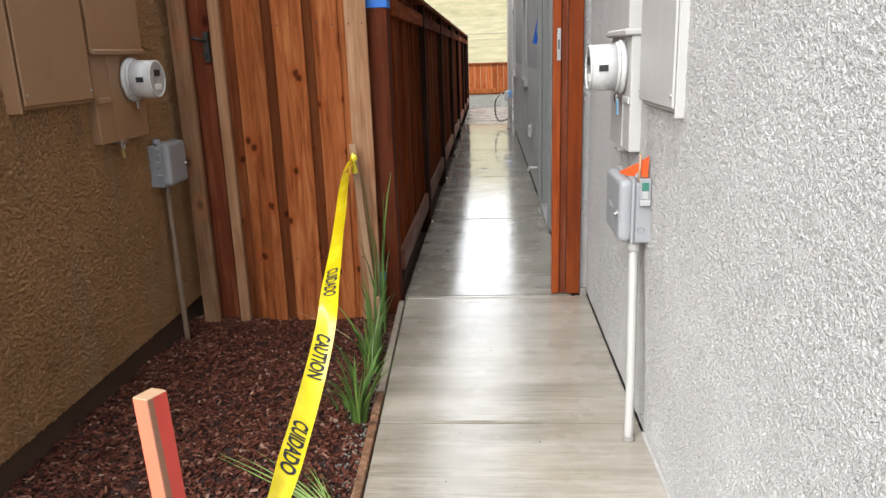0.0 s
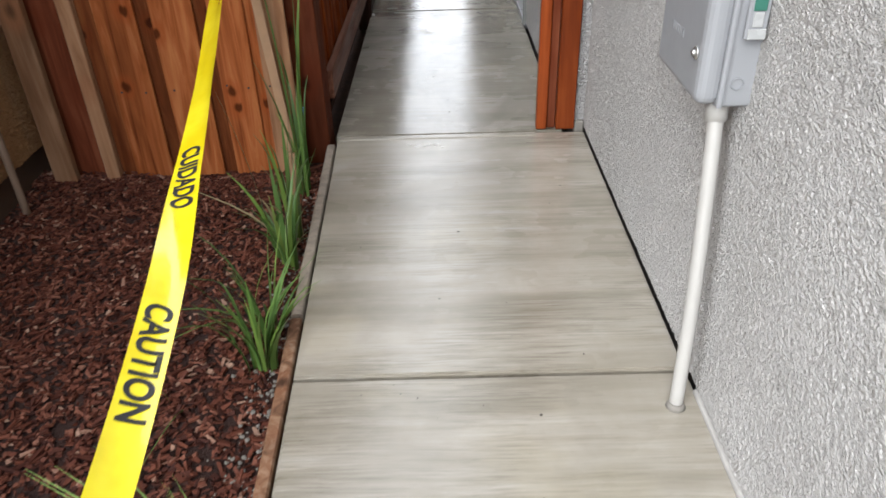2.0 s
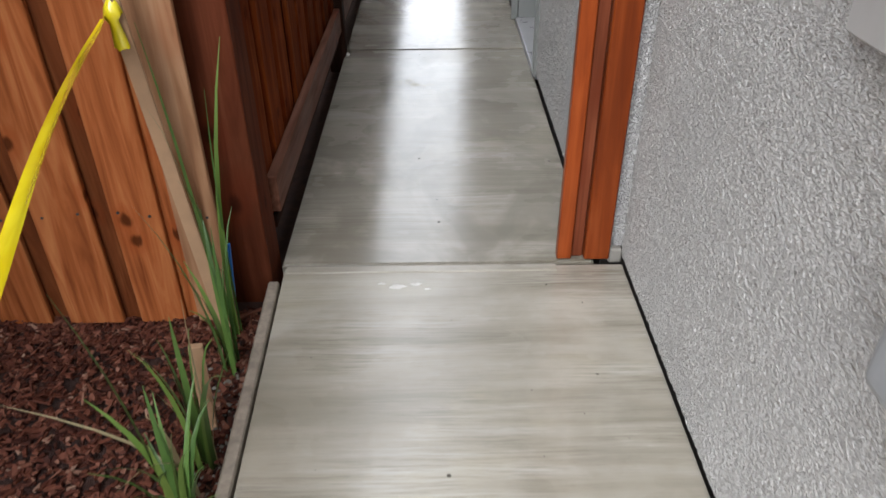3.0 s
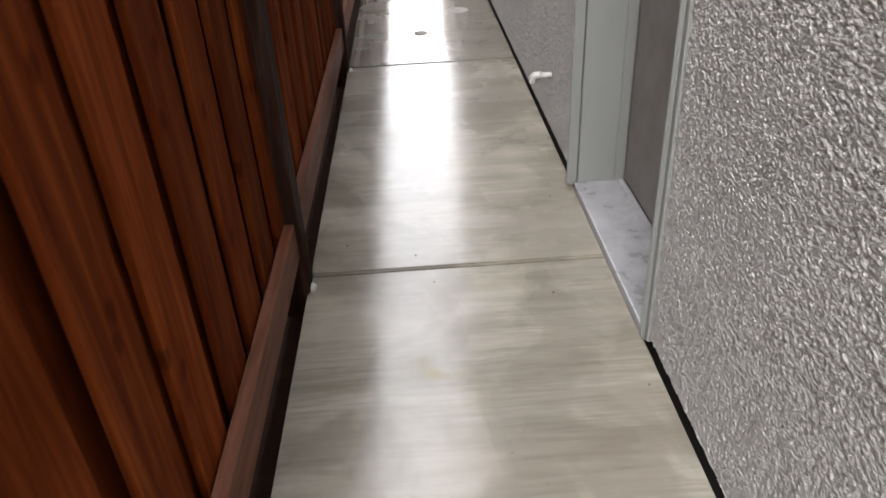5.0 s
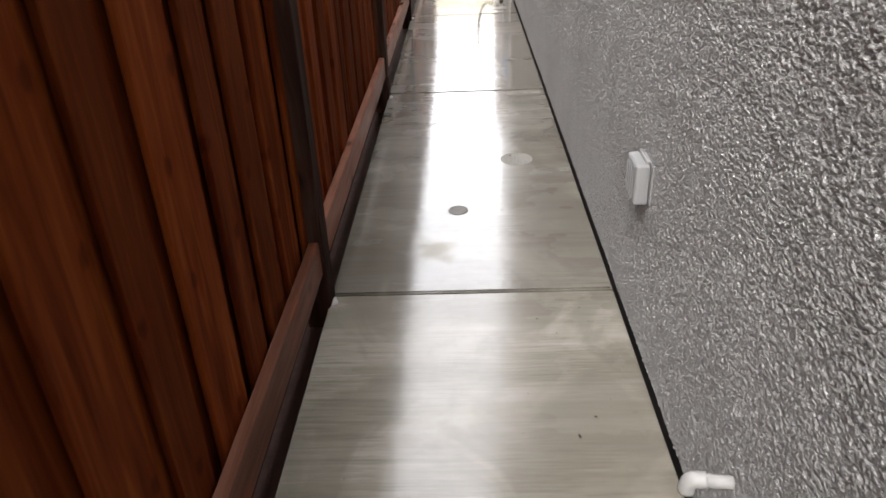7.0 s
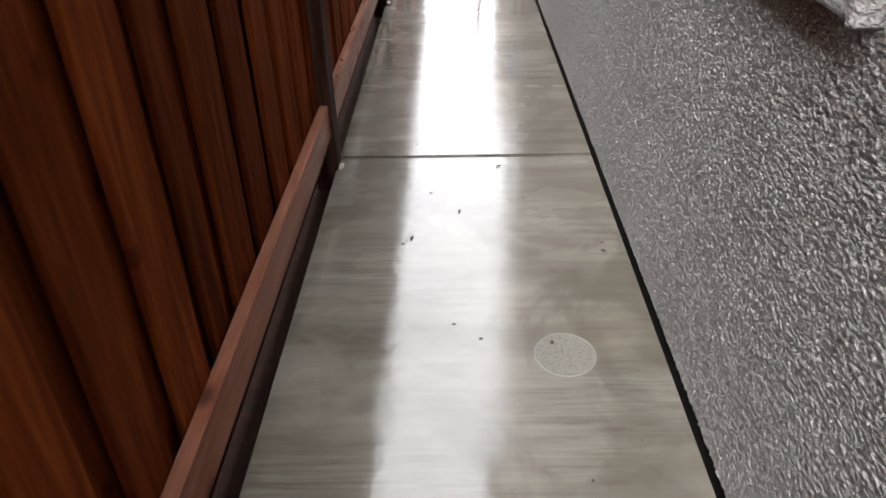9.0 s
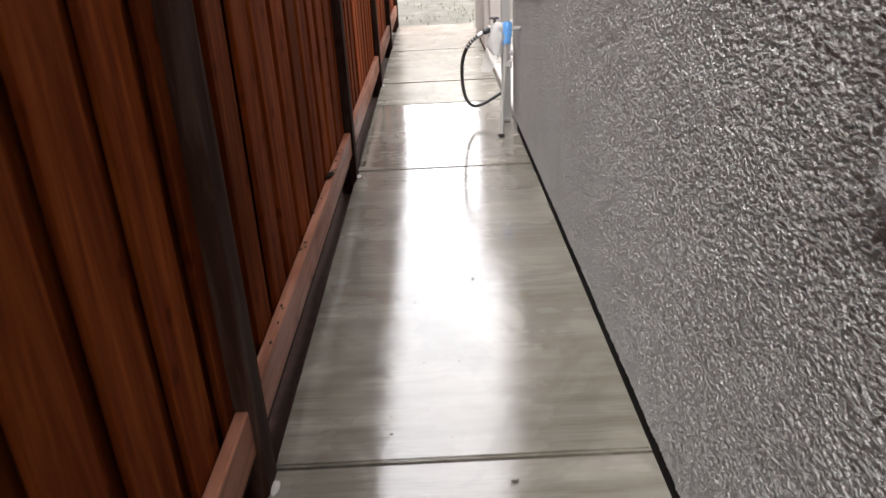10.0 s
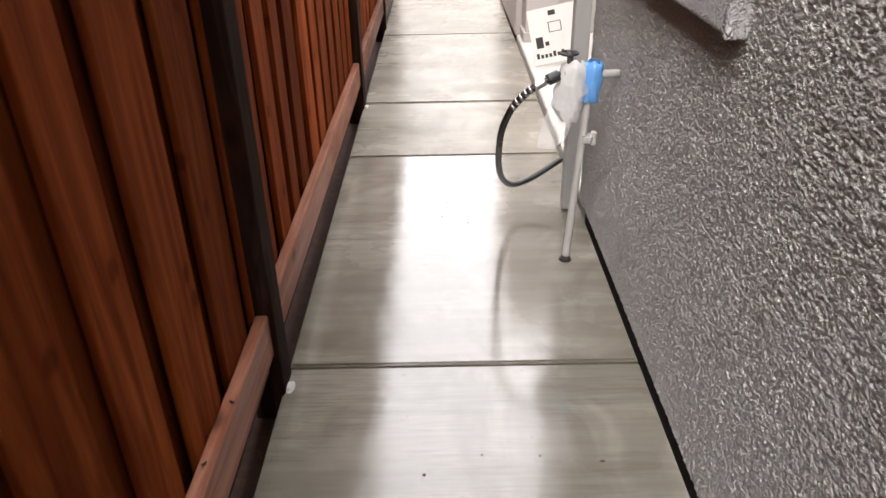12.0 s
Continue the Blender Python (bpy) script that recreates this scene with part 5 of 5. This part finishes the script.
# ---- plants by the edging ----
def clump(at, n, h, spread, seed, mat, lean=(0, 0), width=0.011, name="iris_clump", label="clump of tall green strap-leaved plants in the bark"):
    r = random.Random(seed)
    ob = thing(name, at, label, "plant", "plants along the edging")
    verts, faces = [], []
    for _ in range(n):
        a = r.uniform(0, 2 * math.pi)
        base = Vector(at) + Vector((math.cos(a), math.sin(a), 0)) * r.uniform(0, spread * 0.35)
        out = Vector((math.cos(a) + lean[0], math.sin(a) + lean[1], 0)) * r.uniform(0.1, 1.0) * spread
        length = h * r.uniform(0.45, 1.1)
        droop = r.uniform(0.0, 0.30) * length
        w = width * r.uniform(0.5, 1.15)
        face_dir = Vector((math.cos(a + 1.57 + r.uniform(-0.6, 0.6)), math.sin(a + 1.57), 0))
        k = len(verts)
        steps = 6
        for i in range(steps + 1):
            t = i / steps
            c = base + out * t * t * 1.6 + Vector((0, 0, length * t - droop * t ** 3))
            half = w * 0.5 * (1 - t ** 2.2) + 0.0006
            verts += [c - face_dir * half, c + Vector((0, 0, -half * 0.4)), c + face_dir * half]
        for i in range(steps):
            b = k + i * 3
            faces += [(b, b + 1, b + 4, b + 3), (b + 1, b + 2, b + 5, b + 4)]
    me = bpy.data.meshes.new("leaves")
    me.from_pydata([tuple(v) for v in verts], [], faces)
    me.materials.append(mat)
    for p in me.polygons:
        p.use_smooth = True
    lv = new("leaves", me)
    lv.parent = ob
    lv.matrix_parent_inverse = Matrix.Translation(at).inverted()
    return ob


clump((-0.385, 3.15, -0.08), 26, 0.38, 0.12, 1, LEAF, (0, 0), 0.015)
clump((-0.400, 3.66, -0.08), 16, 0.42, 0.09, 2, LEAF, (0, 0), 0.016)
clump((-0.415, 3.86, -0.08), 13, 0.52, 0.09, 3, LEAF, (0, 0), 0.016)
clump((-0.420, 4.18, -0.08), 11, 0.60, 0.09, 4, LEAF, (0, 0), 0.016)
clump((-0.445, 4.32, -0.08), 6, 0.92, 0.08, 5, LEAF, (0.3, 0), 0.015)
clump((-0.45, 3.74, -0.08), 7, 0.60, 0.17, 9, LEAF, (-0.5, -0.3), 0.014)
clump((-0.40, 3.28, -0.08), 11, 0.46, 0.15, 10, LEAF, (-0.4, -0.2), 0.015)
clump((-0.47, 3.35, -0.08), 5, 0.40, 0.26, 6, LEAF, (-0.6, 0), 0.013)
clump((-0.42, 3.80, -0.08), 4, 0.50, 0.20, 12, LEAF_DRY, (-0.5, -0.2), 0.012, "dry_blades", "dry straw-coloured dead blades among the green leaves")


def rubble():
    r = random.Random(15)
    bm = bmesh.new()
    for _ in range(420):
        y = r.uniform(2.6, 4.2)
        x = left_edge(y) - 0.05 - abs(r.gauss(0, 0.05))
        one = bmesh.new()
        s = 0.002 + 0.006 * r.random() ** 2
        bmesh.ops.create_icosphere(one, subdivisions=1, radius=s)
        off = Vector((r.random() * 9, y * 7, x * 5))
        for v in one.verts:
            v.co *= 1 + 0.55 * noise.noise(v.co * (1.1 / s) + off)
            v.co.z *= 0.6
        one.transform(Matrix.Translation((x, y, -0.070 + s * 0.3)))
        me = bpy.data.meshes.new("tmp")
        one.to_mesh(me)
        one.free()
        bm.from_mesh(me)
        bpy.data.meshes.remove(me)
    return bm


tagged(new("mortar_rubble", to_mesh("mortar_rubble", rubble(), CRUMB)), "pale crumbs of mortar lying against the edging board", "rubble", "", "stuff")
clump((-0.375, 2.50, -0.075), 34, 0.13, 0.15, 7, LEAF_LIGHT, (-1.4, 0.25), 0.010, "cut_clump", "pale green trimmed strap-leaf clump lying by the edging")
clump((-0.62, 3.02, -0.07), 2, 0.10, 0.17, 23, LEAF, (-1.0, -0.6), 0.016, "fallen_blade", "single green leaf blades lying on the bark")
root = thing("split_root", (-0.355, 2.36, -0.08), "pale split wood scrap against the edging board", "wood scrap")
part("piece", merge(post_bm((-0.36, 2.38, -0.09), (-0.352, 2.33, 0.02), 0.022, 0.004), post_bm((-0.375, 2.36, -0.09), (-0.395, 2.42, 0.0), 0.014, 0.003)), STAKE_RAW, root)

# ---- shredded bark ----
def chips():
    r = np.random.RandomState(3)
    verts, faces = [], []
    count = 22000
    for i in range(count):
        y = 0.9 + 3.5 * r.rand() ** 0.8 if i < count * 0.93 else 4.3 + 0.15 * r.rand()
        x = -1.585 + (left_edge(y) - 0.045 + 1.585) * r.rand()
        lump = 0.018 * noise.noise((x * 3.1, y * 3.1, 0.3)) + 0.010 * noise.noise((x * 11, y * 11, 4.3))
        z = -0.082 + lump + 0.014 * r.rand()
        l, w, t = 0.005 + 0.013 * r.rand() ** 2.0, 0.0025 + 0.0058 * r.rand(), 0.001 + 0.003 * r.rand()
        if r.rand() < 0.03:
            l *= 2.2
        m = Euler((r.uniform(-0.5, 0.5), r.uniform(-0.5, 0.5), r.uniform(0, 6.28))).to_matrix()
        k = len(verts)
        skew = r.uniform(-0.4, 0.4)
        for sx, sy, sz in ((-1, -1, -1), (1, -1, -1), (1, 1, -1), (-1, 1, -1), (-1, -1, 1), (1, -1, 1), (1, 1, 1), (-1, 1, 1)):
            p = m @ Vector((sx * l + skew * sy * l * 0.3, sy * w * (0.55 if sx > 0 else 1), sz * t))
            verts.append((x + p.x, y + p.y, z + p.z))
        faces += [(k + a, k + b, k + c, k + d) for a, b, c, d in ((4, 5, 6, 7), (0, 1, 5, 4), (1, 2, 6, 5), (2, 3, 7, 6), (3, 0, 4, 7))]
    me = bpy.data.meshes.new("bark_chips")
    me.from_pydata(verts, [], faces)
    me.materials.append(MULCH)
    return me


tagged(new("bark_mulch", chips()), "dark red-brown shredded bark covering the bed", "mulch", "", "stuff")


def bed_bm():
    bm = bmesh.new()
    nx, ny = 40, 110
    rows = []
    for j in range(ny + 1):
        y = 0.6 + 3.85 * j / ny
        x1 = left_edge(y) - 0.042
        row = []
        for i in range(nx + 1):
            x = -1.60 + (x1 + 1.60) * i / nx
            row.append(bm.verts.new((x, y, -0.084 + 0.018 * noise.noise((x * 3.1, y * 3.1, 0.3)) + 0.010 * noise.noise((x * 11, y * 11, 4.3)))))
        rows.append(row)
    for a, b in zip(rows, rows[1:]):
        for i in range(nx):
            bm.faces.new((a[i], a[i + 1], b[i + 1], b[i])).smooth = True
    return bm


structure("bark_bed", bed_bm(), SOIL, "dark soil under the shredded bark")

# ---- small things on the walk ----
drain = thing("area_drain", (0.105, 9.54, 0), "small round dark drain grate set in the walk", "drain")
part("ring", merge(tube_bm([Vector((0.105 + 0.040 * math.cos(a), 9.54 + 0.040 * math.sin(a), 0.0015)) for a in np.linspace(0, 2 * math.pi, 25)], 0.003, 6)), GRATE, drain)
part("pan", cyl_bm((0.105, 9.54, -0.003), (0.105, 9.54, 0.0012), 0.039, 24), GRATE_PAN, drain)
for i in range(7):
    d = -0.030 + i * 0.010
    hw = math.sqrt(0.038 ** 2 - d * d)
    part("slat", box_bm(0.105 - hw, 0.105 + hw, 9.54 + d - 0.0022, 9.54 + d + 0.0022, 0.0008, 0.0042, 0.001), GRATE, drain)
clean = thing("cleanout_ring", (0.395, 10.11, 0), "pale round cover outline troweled into the concrete", "cover")
part("rim", tube_bm([Vector((0.395 + 0.078 * math.cos(a), 10.11 + 0.082 * math.sin(a), -0.0008)) for a in np.linspace(0, 2 * math.pi, 33)], 0.0022, 6), CONCRETE_DRY, clean)
part("disc", cyl_bm((0.395, 10.11, -0.004), (0.395, 10.11, 0.0006), 0.077, 40), CONCRETE_ROUGH, clean, "rougher disc of concrete")
part("pip", cyl_bm((0.366, 10.155, -0.001), (0.366, 10.155, 0.003), 0.0055, 8), DEBRIS, clean)


def leaf_bm(l, w, curl, turn, at):
    """A small dry curled leaf lying on its support."""
    bm = bmesh.new()
    n, m = 6, 2
    rows = []
    for i in range(n + 1):
        u = i / n
        half = w * math.sin(math.pi * min(1, 0.08 + 0.92 * u)) ** 0.8 * 0.5
        rows.append([bm.verts.new(((u - 0.5) * l, half * (j / m * 2 - 1), 0.0012 + curl * (abs(j / m * 2 - 1) * 0.5 + (2 * u - 1) ** 2 * 0.6))) for j in range(m + 1)])
    for p, q in zip(rows, rows[1:]):
        for j in range(m):
            bm.faces.new((p[j], p[j + 1], q[j + 1], q[j])).smooth = True
    bmesh.ops.solidify(bm, geom=bm.faces[:], thickness=0.0006)
    bm.transform(pose(*at, 0, 0, turn))
    return bm


for x, y, turn, l in ((0.279, 11.19, 20, 0.030), (-0.029, 10.68, 75, 0.026), (0.577, 10.59, 140, 0.030), (0.127, 10.85, 85, 0.022), (0.235, 12.32, 40, 0.020), (0.43, 8.15, 110, 0.022)):
    lf = thing("leaf", (x, y, 0), "small dark dry leaf stuck to the wet concrete", "leaf", "leaves on the walk")
    part("blade", leaf_bm(l * 0.75, l * 0.4, 0.003, turn, (x, y, 0.0008)), LEAF_BROWN, lf)
litter = thing("leaf_litter", (-0.363, 12.88, 0.258), "wet dark moss and leaf scraps on the fence rail", "debris")
lr = random.Random(7)
for i in range(26):
    far = i > 14
    y = lr.uniform(11.3, 13.5) if far else lr.gauss(12.89, 0.045)
    l = lr.uniform(0.006, 0.014) if far else lr.uniform(0.014, 0.032)
    part("scrap", leaf_bm(l, l * 0.7, 0.008, lr.uniform(0, 180), (-0.363 + lr.uniform(-0.012, 0.012), y, 0.2600 + (0 if far else lr.uniform(0, 0.006)))), MOSS if i % 3 else DEBRIS, litter)


def grit():
    r = np.random.RandomState(8)
    verts, faces = [], []
    for i in range(340):
        y = 1.2 + 16 * r.rand()
        x = -0.25 + 0.88 * r.rand()
        s = 0.0012 + 0.0042 * r.rand() ** 4
        k = len(verts)
        for a in range(5):
            an = a * 1.2566 + r.rand() * 0.5
            verts.append((x + s * (0.6 + 1.2 * r.rand()) * math.cos(an), y + s * math.sin(an), 0.0006))
        verts.append((x, y, 0.0006 + s * 0.5))
        faces += [(k + a, k + (a + 1) % 5, k + 5) for a in range(5)]
    me = bpy.data.meshes.new("grit")
    me.from_pydata(verts, [], faces)
    me.materials.append(DEBRIS)
    return me


tagged(new("grit", grit()), "specks of dark grit and leaf bits on the walk", "debris", "", "stuff")


def weeds():
    r = np.random.RandomState(5)
    verts, faces = [], []
    for i in range(1500):
        x, y = -1.5 + 5 * r.rand(), 19.95 + 5.9 * r.rand()
        if noise.noise((x * 1.1, y * 1.1, 2)) < -0.05:
            continue
        for b in range(4):
            an, l = r.rand() * 6.28, 0.015 + 0.04 * r.rand()
            k = len(verts)
            dx, dy = math.cos(an) * l * 0.6, math.sin(an) * l * 0.6
            verts += [(x - dy * 0.12, y + dx * 0.12, -0.03), (x + dy * 0.12, y - dx * 0.12, -0.03), (x + dx, y + dy, -0.02 + l)]
            faces.append((k, k + 1, k + 2))
    me = bpy.data.meshes.new("weeds")
    me.from_pydata(verts, [], faces)
    me.materials.append(WEED)
    return me


tagged(new("weeds", weeds()), "low patchy green weeds on the bare back yard", "weeds", "", "stuff")
